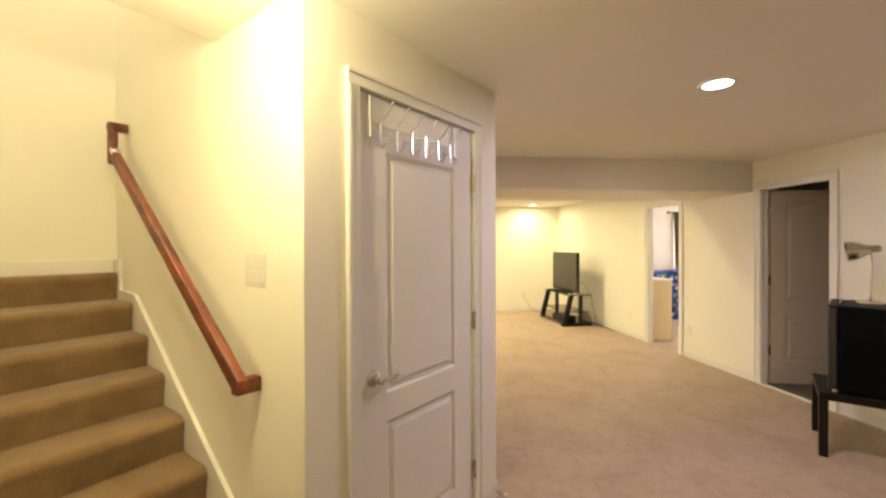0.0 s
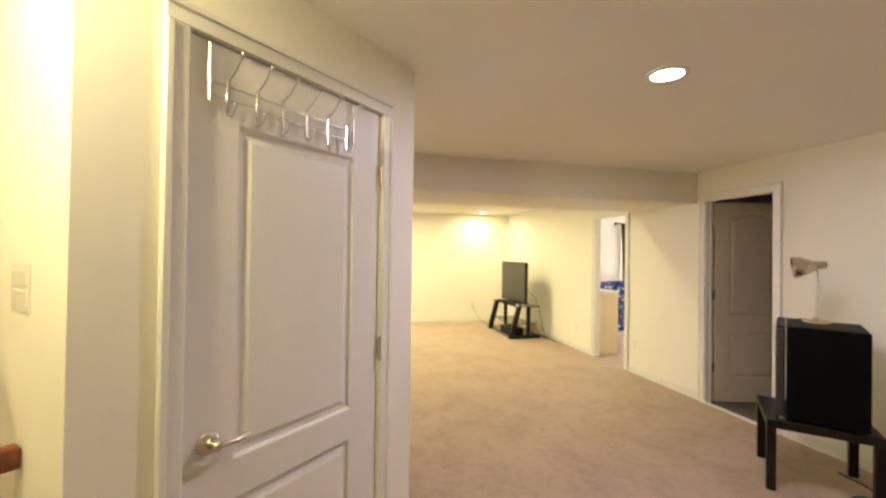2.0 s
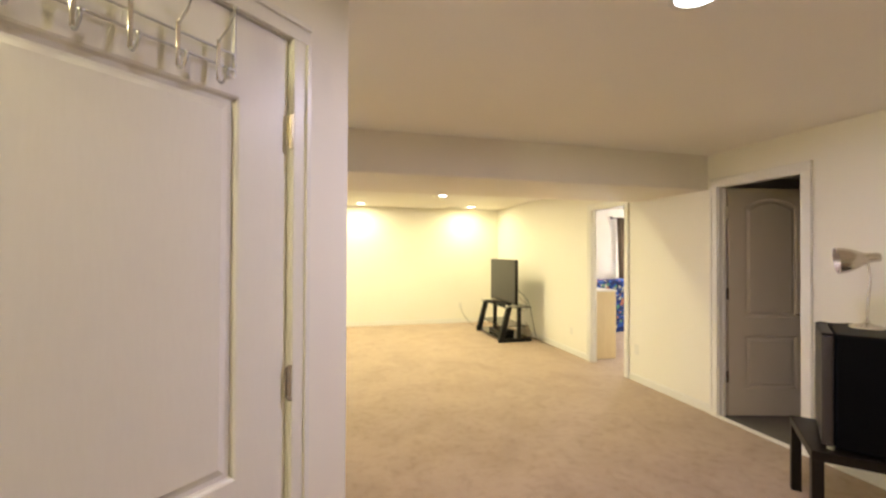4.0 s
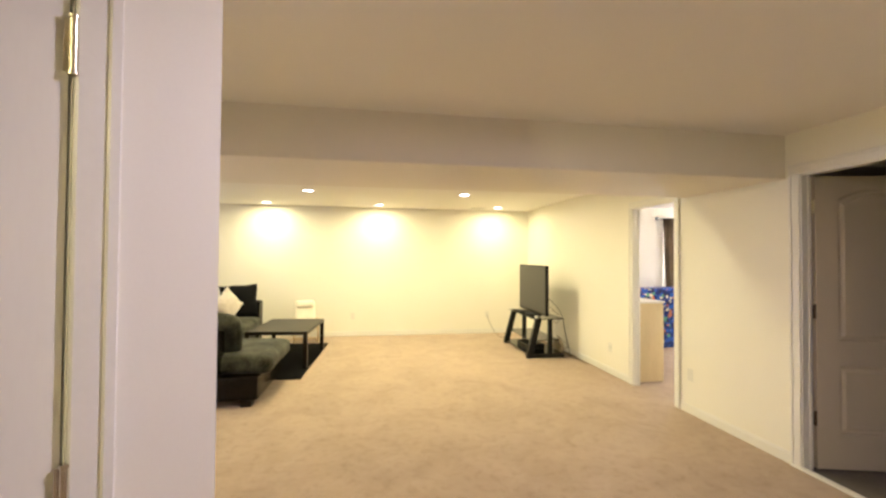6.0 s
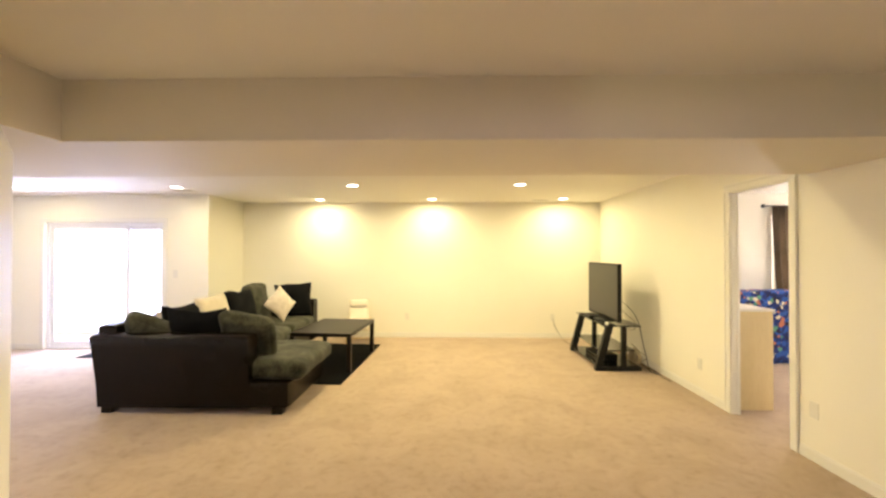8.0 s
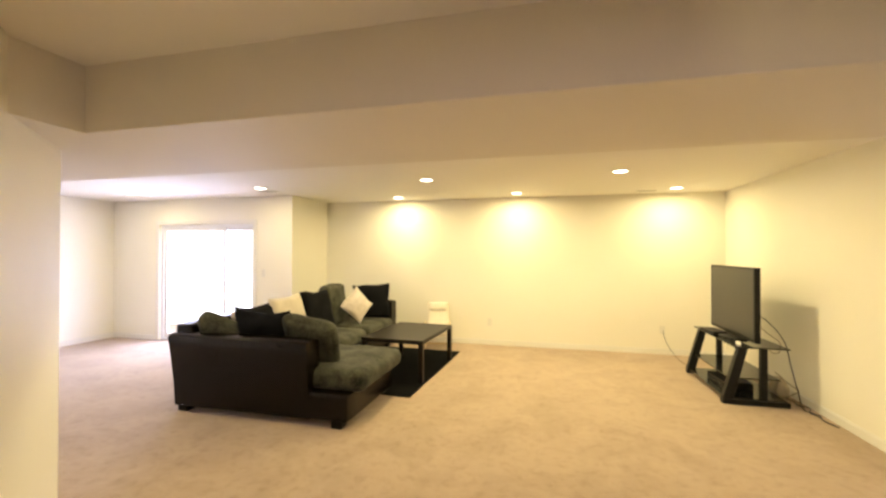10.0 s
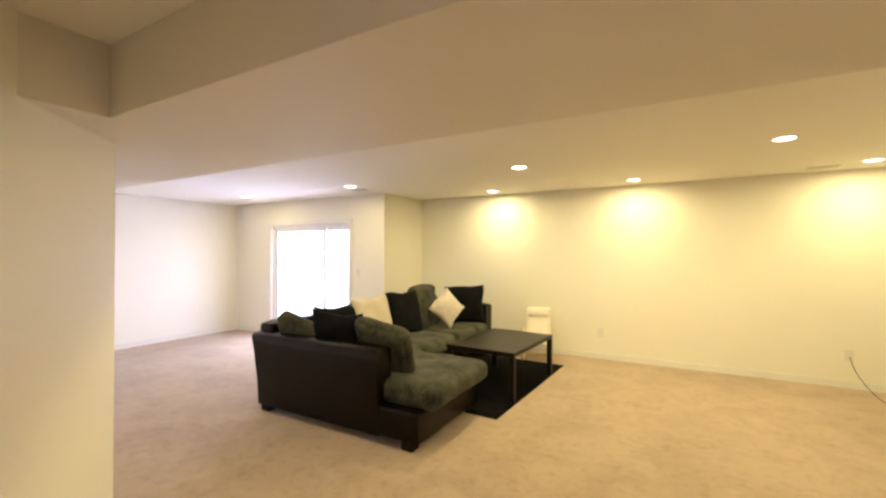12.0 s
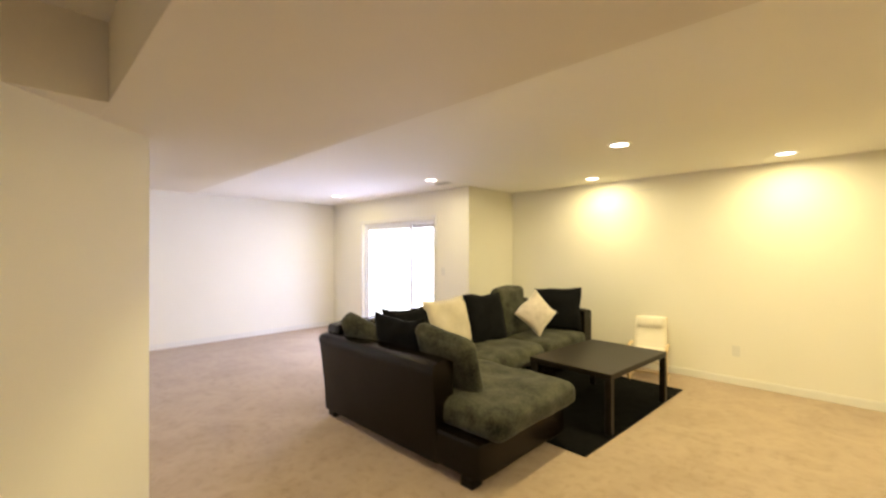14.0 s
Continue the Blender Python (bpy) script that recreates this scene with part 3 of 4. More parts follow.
for k in range(1, 9):
    u0 = NOSE + RUN * (k - 1) if k < 8 else SHAFT1 - 0.10
    u1 = NOSE + RUN * k + 0.03 if k < 7 else SHAFT1
    z1, r = RISE * k, 0.034
    bm = B()
    prof = [(u0 + 0.014, max(0.0, z1 - RISE)), (u0 + 0.012, z1 - 0.095), (u0 + 0.003, z1 - 0.055)]
    prof += [(u0 + r - r * math.sin(a), z1 - r - r * math.cos(a)) for a in [math.pi / 2 + i * math.pi / 12 for i in range(0, 7)]]
    prof += [(u1, z1), (u1, max(0.0, z1 - RISE))]
    n = 24
    rows = []
    for j in range(n + 1):
        v = 0.021 + (0.969 - 0.021) * j / n
        wob = 0.003 * noise.noise(Vector((v * 9, k * 3.1, 0.5)))
        skew = -0.06 * v if k < 8 else 0.0
        rows.append([bm.verts.new((u + skew + (wob if 0 < i < len(prof) - 2 else 0), v, z + (wob if 2 < i < len(prof) - 2 else 0))) for i, (u, z) in enumerate(prof)])
    for a, b in zip(rows, rows[1:]):
        for i in range(len(prof)):
            bm.faces.new((a[i], a[(i + 1) % len(prof)], b[(i + 1) % len(prof)], b[i]))
    bm.faces.new(rows[0])
    bm.faces.new(rows[-1][::-1])
    part("step", bm, STAIRC, stairs, "", True)


def sloped_board(v0, v1):
    bm = B()
    land = NOSE + RUN * 6
    top = [(0.10, 0.0), (0.10, RISE - 0.02), (land - 0.02, RISE * 7 + 0.045), (land + 0.10, RISE * 7 + 0.055), (SHAFT1 - 0.125, RISE * 7 + 0.055),
           (SHAFT1 - 0.125, RISE * 8 + 0.085), (SHAFT1, RISE * 8 + 0.085), (SHAFT1, 0.0)]
    rows = [[bm.verts.new((u, v, z)) for u, z in top] for v in (v0, v1)]
    for i in range(len(top)):
        bm.faces.new((rows[0][i], rows[0][(i + 1) % len(top)], rows[1][(i + 1) % len(top)], rows[1][i]))
    bm.faces.new(rows[0][::-1])
    bm.faces.new(rows[1])
    return bm


part("skirt_board", sloped_board(0.001, 0.019), TRIM, stairs, "white painted stair skirt board")
bm = B()
box(bm, SHAFT1 - 0.014, 0.02, RISE * 8, SHAFT1 - 0.001, 0.969, RISE * 8 + 0.085, 0.003, 1)
part("landing_baseboard", bm, TRIM, stairs, "white painted baseboard on the landing")

# handrail
rail = thing("handrail", stairs_frame.copy(), "red-brown oak handrail fixed to the stair wall", "handrail")


def bar(a, b, w, h):
    """A square-edged rail from a to b, in the stairs' frame, w across and h high."""
    a, b = Vector(a), Vector(b)
    d = (b - a).normalized()
    side = Vector((0, 1, 0)) if abs(d.y) < 0.9 else Vector((1, 0, 0))
    top = d.cross(side).normalized()
    m = Matrix((d, side, top)).transposed().to_4x4()
    bm = B()
    box(bm, 0, -w / 2, -h / 2, (b - a).length, w / 2, h / 2, 0.008, 2, Matrix.Translation(a) @ m)
    return bm


part("rail", bar((0.29, 0.075, 0.945), (1.765, 0.075, 2.005), 0.042, 0.062), OAK, rail, "", True)
part("bottom_return", bar((0.30, 0.098, 0.945), (0.30, 0.002, 0.945), 0.05, 0.058), OAK, rail, "", True)
part("top_post", bar((1.80, 0.075, 1.955), (1.80, 0.075, 2.20), 0.044, 0.05), OAK, rail, "", True)
part("top_return", bar((1.80, 0.10, 2.175), (1.80, 0.002, 2.175), 0.05, 0.05), OAK, rail, "", True)
part("joint_plate", bar((1.725, 0.075, 2.005), (1.775, 0.075, 2.04), 0.046, 0.035), NICKEL, rail, "bare metal joint plate", True)
for u in (1.62,):
    z = 0.945 + (u - 0.29) * 0.7186
    bm = B()
    tube(bm, smooth_line([(u, 0.075, z - 0.035), (u, 0.072, z - 0.07), (u, 0.03, z - 0.085), (u, 0.004, z - 0.085)], 5), 0.006, 8)
    revolve(bm, [(0.022, 0), (0.02, 0.006), (0.008, 0.01)], 16, pose(u, 0.002, z - 0.085, -90))
    part("bracket", bm, NICKEL, rail, "small metal wall bracket", True)


# ---- small wall fittings ----
def plate(name, m, w, h, label, category, slots=(), toggles=()):
    """A wall plate in the x-z plane round the pose m, front to negative y."""
    t = thing(name, m, label, category)
    bm = B()
    box(bm, -w / 2, -0.004, -h / 2, w / 2, -0.0005, h / 2, 0.003, 2)
    part("cover_plate", bm, WHITEP, t)
    for x, z, sw, sh in toggles:
        bm = B()
        box(bm, x - sw / 2, -0.006, z - sh / 2, x + sw / 2, -0.003, z + sh / 2, 0.002, 1)
        part("rocker" if sw > 0.02 else "toggle", bm, WHITEP, t)
    for x, z in slots:
        bm = B()
        box(bm, x - 0.016, -0.0085, z - 0.014, x + 0.016, -0.005, z + 0.014, 0.004, 2)
        for k in (-0.006, 0.006):
            box(bm, x + k - 0.001, -0.009, z - 0.004, x + k + 0.001, -0.0086, z + 0.005)
        part("socket", bm, WHITEP, t)
    return t


far_m, wall_r = along((XJ, YF), (XR, YF)), right_m
sockets = [(0, 0.02), (0, -0.02)]
plate("light_switch", along(at2(SC, SHAFT1), SC) @ pose(SHAFT1 - 0.317, 0, 1.374), 0.150, 0.126, "wide white light switch plate on the stair wall", "light switch",
      toggles=[(0, 0.027, 0.118, 0.040), (0, -0.025, 0.118, 0.040)])
plate("wall_outlet", right_m @ pose(YF - 6.363, 0, 0.327), 0.072, 0.118, "white double power outlet low on the wall", "outlet", sockets)
plate("wall_plate", right_m @ pose(YF - 5.005, 0, 0.36), 0.072, 0.118, "blank cream cover plate low on the wall", "wall plate")
plate("wall_outlet", far_m @ pose(0.605 - XJ, 0, 0.36), 0.072, 0.118, "white double power outlet on the long far wall", "outlet", sockets)
plate("wall_outlet", far_m @ pose(3.135 - XJ, 0, 0.35), 0.072, 0.118, "white power outlet with a plugged-in cord", "outlet", sockets)
plate("light_switch", along((XL, YG), (XJ, YG)) @ pose(-2.80 - XL, 0, 1.15), 0.072, 0.118, "white light switch beside the glass door", "light switch", toggles=[(0, 0, 0.01, 0.024)])

panel = thing("access_panel", far_m @ pose(-0.62 - XJ, 0, 2.07), "flush painted access panel high on the wall", "access panel")
bm = B()
box(bm, -0.385, -0.004, -0.125, 0.385, -0.0005, 0.125, 0.002, 1)
part("cover", bm, WALL, panel)
bm = B()
box(bm, -0.40, -0.012, 0.126, 0.40, -0.0005, 0.142, 0.002, 1)
part("top_strip", bm, TRIM, panel)


# ---- recessed lamps and vents ----
def recessed(x, y, lens, label):
    t = thing("recessed_light", pose(x, y, CEIL), label, "ceiling light", "recessed ceiling lights")
    bm = B()
    n = 40
    rows = [[bm.verts.new((r * math.cos(2 * math.pi * k / n), r * math.sin(2 * math.pi * k / n), z)) for k in range(n)]
            for r, z in ((0.072, 0.0), (0.074, -0.006), (0.090, -0.007), (0.096, -0.004), (0.097, -0.0005))]
    for a, b in zip(rows, rows[1:]):
        for k in range(n):
            bm.faces.new((a[k], a[(k + 1) % n], b[(k + 1) % n], b[k]))
    part("trim_ring", bm, WHITEP, t, "", True)
    bm = B()
    revolve(bm, [(0.074, -0.001), (0.074, -0.003), (0.05, -0.004)], 32)
    part("lens", bm, lens, t, "glowing round lens", True)
    return t


for lx, ly in FAR_LAMPS:
    recessed(lx, ly, LENS, "white recessed round ceiling light, switched on")
for lx, ly in NEAR_LAMPS:
    recessed(lx, ly, LENSN, "white recessed round ceiling light, switched on")

for vx, vy in ((2.86, 8.95), (-2.39, 7.78)):
    t = thing("ceiling_vent", pose(vx, vy, CEIL), "small white slatted ceiling air vent", "vent", "ceiling vents")
    bm = B()
    for x0, y0, x1, y1 in ((-0.13, -0.06, 0.13, -0.045), (-0.13, 0.045, 0.13, 0.06), (-0.13, -0.045, -0.115, 0.045), (0.115, -0.045, 0.13, 0.045)):
        box(bm, x0, y0, -0.008, x1, y1, -0.0005)
    part("frame", bm, WHITEP, t)
    for k in range(6):
        bm = B()
        box(bm, -0.115, -0.007, -0.0015, 0.115, 0.007, 0.0005, 0, 2, pose(0, -0.036 + 0.0145 * k, -0.004, 30))
        part("slat", bm, WHITEP, t)

# ---- over-door hook rack ----
rack = thing("over_door_hook_rack", closet_m @ pose(0.297, -0.004, 1.90), "chrome wire coat-hook rack hung over the door", "coat rack")
RW = 0.566
for x in (0.0, RW):
    bm = B()
    tube(bm, [(x, 0.03, 0.165), (x, 0.004, 0.167), (x, -0.004, 0.163), (x, -0.005, 0.0)], 0.0045, 8)
    box(bm, x - 0.006, -0.004, 0.0, x + 0.006, -0.001, 0.164, 0.001, 1)
    part("strap", bm, CHROME, rack, "", True)
for z in (0.015, 0.055):
    bm = B()
    tube(bm, [(0, -0.007, z), (RW, -0.007, z)], 0.003, 8)
    part("cross_wire", bm, CHROME, rack, "", True)
for k in range(6):
    x = 0.048 + k * 0.0942
    bm = B()
    tube(bm, smooth_line([(x, -0.085, 0.128), (x, -0.07, 0.115), (x, -0.05, 0.09), (x, -0.018, 0.07), (x, -0.012, 0.05), (x, -0.012, -0.015),
                          (x, -0.018, -0.032), (x, -0.032, -0.036), (x, -0.048, -0.022), (x, -0.052, -0.008)], 4), 0.0033, 8)
    for p in ((x, -0.085, 0.129), (x, -0.052, -0.007)):
        bmesh.ops.create_uvsphere(bm, u_segments=10, v_segments=8, radius=0.006, matrix=Matrix.Translation(p))
    part("hook", bm, CHROME, rack, "", True)
    bm = B()
    box(bm, x - 0.005, -0.0165, -0.030, x + 0.005, -0.0115, 0.074, 0.002, 1)
    part("hook_plate", bm, NICKEL, rack, "", True)


# ---- sliding glass door, outdoors ----
gd = thing("door_glass", pose(GX0, YG, 0), "pale-framed sliding glass door full of daylight", "glass door", kind="structure")
GW = GX1 - GX0
bm = B()
for x0, z0, x1, z1 in ((0, 0, 0.045, GZ), (GW - 0.045, 0, GW, GZ), (0.045, GZ - 0.045, GW - 0.045, GZ), (0.045, 0, GW - 0.045, 0.035)):
    box(bm, x0, 0.03, z0, x1, 0.135, z1, 0.004, 1)
part("outer_frame", bm, ALU, gd, "pale grey metal frame")
MX = -3.585 - GX0
for x0, x1, y in ((0.045, MX + 0.035, 0.055), (MX - 0.035, GW - 0.045, 0.095)):
    bm = B()
    for a, c, b, d in ((x0, 0.035, x0 + 0.06, GZ - 0.045), (x1 - 0.06, 0.035, x1, GZ - 0.045), (x0 + 0.06, GZ - 0.105, x1 - 0.06, GZ - 0.045), (x0 + 0.06, 0.035, x1 - 0.06, 0.115)):
        box(bm, a, y, c, b, y + 0.035, d, 0.003, 1)
    sash = part("sliding_panel", bm, ALU, gd, "pale grey metal panel frame")
    bm = B()
    box(bm, x0 + 0.06, y + 0.014, 0.115, x1 - 0.06, y + 0.020, GZ - 0.105)
    pane = part("pane", bm, GLASS, sash)
    pane.visible_shadow = False
bm = B()
for x0, x1 in ((-0.066, -0.002), (GW + 0.002, GW + 0.066)):
    box(bm, x0, -0.017, 0, x1, -0.001, GZ + 0.002, 0.003, 1)
box(bm, -0.066, -0.017, GZ + 0.002, GW + 0.066, -0.001, GZ + 0.066, 0.003, 1)
part("casing", bm, TRIM, gd)

# added ground, its pale colour imitating overexposure
bm = B()
box(bm, -60, YG + 0.14, -0.20, XJ - 0.14, 90, -0.02)
structure("ground", bm, GROUND, "ground outside the glass door, paled to pass for glare", "ground")
# added glowing plane close outside, in place of the overexposed view
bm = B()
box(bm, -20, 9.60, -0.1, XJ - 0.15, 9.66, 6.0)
structure("backdrop", bm, OUTSIDE, "glowing plane standing in for the blown-out outdoors", "backdrop")

mat_rug = thing("door_mat", pose(-3.42, 7.93, 0.0, 0, 0, 3), "dark blue-grey mat by the glass door", "mat")
bm = B()
puff(bm, -0.45, -0.22, 0.0, 0.45, 0.22, 0.012, 0.006, 0, 8, 0.001)
part("mat_face", bm, BLACKC, mat_rug, "", True)

# ---- rug, coffee table ----
rug = thing("area_rug", pose(-0.52, 7.66, 0, 0, 0, -2.6), "flat black rug under the coffee table", "rug")
bm = B()
nx, ny = 24, 36
top = [[bm.verts.new((-0.72 + 1.44 * i / nx, -1.02 + 2.04 * j / ny, 0.009 + 0.002 * noise.noise(Vector((i * 0.5, j * 0.5, 0))))) for j in range(ny + 1)] for i in range(nx + 1)]
for i in range(nx):
    for j in range(ny):
        bm.faces.new((top[i][j], top[i + 1][j], top[i + 1][j + 1], top[i][j + 1]))
got = bmesh.ops.extrude_face_region(bm, geom=list(bm.faces))["geom"]
for v in got:
    if isinstance(v, bmesh.types.BMVert):
        v.co.z = 0.0005
part("rug_face", bm, RUGM, rug)


def leg_table(name, m, w, d, h, top, leg, material, label, category, inset=0.0):
    t = thing(name, m, label, category)
    bm = B()
    box(bm, -w / 2, -d / 2, h - top, w / 2, d / 2, h, 0.004, 2)
    part("tabletop", bm, material, t)
    for sx in (-1, 1):
        for sy in (-1, 1):
            bm = B()
            x, y = sx * (w / 2 - leg / 2 - inset), sy * (d / 2 - leg / 2 - inset)
            box(bm, x - leg / 2, y - leg / 2, 0, x + leg / 2, y + leg / 2, h - top, 0.003, 1)
            part("leg", bm, material, t)
    return t


table = leg_table("coffee_table", pose(-0.19, 7.63, 0.010, 0, 0, -4), 0.77, 1.12, 0.475, 0.045, 0.052, ESPRESSO, "low black-brown rectangular coffee table on the rug", "coffee table")

# ---- sectional sofa ----
sofa = thing("sectional_sofa", pose(-1.90, 5.69, 0), "dark brown leather and grey-green suede chaise sofa", "sofa")


def arm(bm, x0, x1, y0, y1, h, flare, left_flare):
    """A padded arm along x with a rolled top and an outward flare."""
    n, prof = 20, []
    for k in range(13):
        s = k / 12
        prof.append((y0 + flare * (1 - s ** 1.5), 0.06 + (h - 0.11) * s))
    for k in range(1, 9):
        a = math.pi * k / 9
        prof.append(((y0 + y1) / 2 - (y1 - y0) / 2 * math.cos(a), h - 0.05 + 0.05 * math.sin(a) ** 0.7))
    prof += [(y1, h - 0.06), (y1, 0.06)]
    rows = []
    for i in range(n + 1):
        x = x0 + (x1 - x0) * i / n
        row = []
        for y, z in prof:
            lean = left_flare * (z / h) ** 1.6 * (1 - i / n)
            end = 0.012 * (math.exp(-i * 1.5) + math.exp(-(n - i) * 1.5))
            w = 0.004 * noise.noise(Vector((x * 4, z * 5, y * 3)))
            yc = (y0 + y1) / 2
            row.append(bm.verts.new((x - lean, y + (yc - y) * end * 4 + w, z - (end if z > h - 0.06 else 0))))
        rows.append(row)
    for a, b in zip(rows, rows[1:]):
        for i in range(len(prof)):
            bm.faces.new((a[i], a[(i + 1) % len(prof)], b[(i + 1) % len(prof)], b[i]))
    bm.faces.new(rows[0][::-1])
    bm.faces.new(rows[-1])
    return bm


part("near_arm", arm(B(), 0.045, 1.45, 0.0, 0.21, 0.735, 0.045, 0.045), LEATHER, sofa, "dark brown leather arm", True)
part("far_arm", arm(B(), 0.02, 1.03, 3.05, 3.25, 0.72, 0.0, 0.10), LEATHER, sofa, "dark brown leather arm", True)
part("backrest", puff(B(), 0.0, 0.075, 0.06, 0.21, 3.10, 0.815, 0.05, 0.01, 16, 0.006), LEATHER, sofa, "dark brown leather backrest", True)
bm = B()
puff(bm, 1.40, 0.045, 0.06, 1.81, 1.08, 0.298, 0.025, 0.0, 10, 0.003)
part("chaise_front", bm, LEATHER, sofa, "dark brown leather chaise base", True)
bm = B()
box(bm, 0.15, 0.19, 0.06, 1.515, 1.07, 0.288, 0.01, 2)
part("chaise_base", bm, LEATHER, sofa)
bm = B()
box(bm, 0.15, 1.07, 0.06, 1.0, 3.06, 0.27, 0.015, 2)
part("seat_base", bm, LEATHER, sofa)
part("chaise_cushion", puff(B(), 0.22, 0.12, 0.287, 1.90, 1.10, 0.468, 0.055, 0.018, 22, 0.014, 1.3), SUEDE, sofa, "grey-green suede chaise cushion", True)
part("seat_cushion", puff(B(), 0.20, 1.11, 0.272, 1.06, 2.08, 0.46, 0.06, 0.022, 18, 0.014, 4.1), SUEDE, sofa, "grey-green suede seat cushion", True)
part("seat_cushion", puff(B(), 0.20, 2.09, 0.272, 1.06, 3.04, 0.46, 0.06, 0.022, 18, 0.014, 7.7), SUEDE, sofa, "grey-green suede seat cushion", True)
for fx, fy in ((0.115, 0.115), (1.70, 0.10), (1.70, 1.0), (0.08, 3.1), (0.92, 3.1)):
    bm = B()
    box(bm, fx - 0.05, fy - 0.05, 0, fx + 0.05, fy + 0.05, 0.062, 0.006, 1)
    part("foot", bm, ESPRESSO, sofa)


def pillow(x, y, z, yaw, tilt, w, h, t, material, label, seed, roll=0, sag=0.0, name="throw_pillow", blocky=False, slope=0.0):
    ob = thing(name, pose(x, y, z, 0, 0, yaw) @ pose(0, 0, 0, -tilt, roll, 0), label, "pillow", "pillows on the sofa")
    if blocky:
        bm = puff(B(), -w / 2, -t / 2, 0, w / 2, t / 2, h, 0.055, 0.028, 18, 0.018, seed)
        for v in bm.verts:
            v.co.z -= slope * (v.co.x / w) * (v.co.z / h)
    else:
        bm = cushion(B(), w, h, t, 20, 0.022, seed, sag)
    if roll > 30:
        bmesh.ops.translate(bm, vec=(-w / 2, 0, 0), verts=bm.verts)
    part("cover", bm, material, ob, "", True)
    return ob


ZS = 0.462
pillow(-1.36, 6.87, ZS, 90, 14, 0.64, 0.52, 0.17, IVORY, "large ivory cotton pillow against the sofa back", 1.0)
pillow(-1.30, 7.40, ZS, 84, 14, 0.56, 0.54, 0.16, BLACKC, "square black fabric pillow against the sofa back", 2.0)
pillow(-1.40, 7.98, ZS, 92, 10, 0.54, 0.55, 0.16, SUEDE, "grey-green suede back pillow of the sofa", 3.0, name="back_pillow", blocky=True)
pillow(-1.09, 8.50, ZS, 32, 14, 0.57, 0.54, 0.16, BLACKC, "square black fabric pillow in the far sofa corner", 4.0)
pillow(-1.07, 8.00, ZS - 0.005, 46, 16, 0.385, 0.385, 0.13, PLUSH, "cream plush pillow standing on its corner", 5.0, 45)
pillow(-1.40, 6.42, ZS, 90, 16, 0.62, 0.50, 0.18, BLACKC, "slumped black fabric pillow against the sofa back", 6.0, 0, 0.04)
pillow(-1.06, 6.03, ZS, 4, -16, 0.56, 0.53, 0.17, BLACKC, "slumped black fabric pillow against the leather arm", 7.0, 2, 0.045)
pillow(-1.51, 6.03, ZS + 0.02, 14, -30, 0.38, 0.42, 0.15, SUEDE, "grey-green suede pillow in the near sofa corner", 8.0, 6, 0.03, name="back_pillow", blocky=True, slope=0.16)
pillow(-0.60, 6.06, ZS + 0.005, 3, -19, 0.50, 0.43, 0.12, SUEDE, "large grey-green suede pillow leaning on the arm", 9.0, 3, 0.0, name="back_pillow", blocky=True, slope=0.07)
pillow(-1.60, 6.40, 0.585, 82, 12, 0.34, 0.27, 0.09, PLUSH, "small cream plush cushion among black pillows", 10.0)

# ---- child's armchair ----
chair = thing("child_armchair", pose(-0.15, 8.84, 0, 0, 0, 12) @ Matrix.Diagonal((0.86, 0.93, 0.985, 1)), "small birch armchair with ivory cushions by the wall", "armchair")
for sx in (-1, 1):
    bm = B()
    tube(bm, smooth_line([(sx * 0.22, -0.16, 0.012), (sx * 0.22, -0.235, 0.10), (sx * 0.22, -0.255, 0.26), (sx * 0.22, -0.20, 0.375), (sx * 0.22, -0.02, 0.40), (sx * 0.22, 0.16, 0.37)], 6), 0.016, 8)
    part("arm_frame", bm, BIRCH, chair, "bent pale birch arm and leg", True)
    bm = B()
    tube(bm, smooth_line([(sx * 0.22, -0.16, 0.012), (sx * 0.22, 0.05, 0.012), (sx * 0.22, 0.22, 0.012)], 4), 0.014, 8)
    part("floor_runner", bm, BIRCH, chair, "", True)
    bm = B()
    tube(bm, smooth_line([(sx * 0.185, -0.22, 0.27), (sx * 0.185, 0.0, 0.21), (sx * 0.185, 0.10, 0.24), (sx * 0.185, 0.20, 0.42), (sx * 0.185, 0.31, 0.67)], 6), 0.012, 8)
    part("seat_rail", bm, BIRCH, chair, "", True)
for y, z in ((-0.22, 0.25), (0.16, 0.30), (0.20, 0.02)):
    bm = B()
    tube(bm, [(-0.22, y, z), (0.22, y, z)], 0.011, 8)
    part("cross_rail", bm, BIRCH, chair, "", True)
bm = B()
puff(bm, -0.19, -0.03, -0.20, 0.19, 0.03, 0.20, 0.028, 0.008, 12, 0.006)
ob = part("seat_cushion", bm, CANVAS, chair, "ivory seat cushion", True)
ob.matrix_local = pose(0, -0.04, 0.285, 100, 0, 0)
bm = B()
puff(bm, -0.19, -0.028, -0.22, 0.19, 0.028, 0.22, 0.026, 0.008, 12, 0.006, 2)
ob = part("back_cushion", bm, CANVAS, chair, "ivory back cushion", True)
ob.matrix_local = pose(0, 0.20, 0.47, -24, 0, 0)
bm = B()
puff(bm, -0.17, -0.035, -0.065, 0.17, 0.035, 0.065, 0.032, 0.008, 12, 0.004, 5)
ob = part("head_cushion", bm, CANVAS, chair, "ivory head roll", True)
ob.matrix_local = pose(0, 0.225, 0.62, -24, 0, 0)

# ---- television and stand ----
stand = thing("television_stand", pose(3.18, 7.22, 0), "black three-tier television stand with slanted legs", "tv stand")
SD, SL = 0.57, 1.14
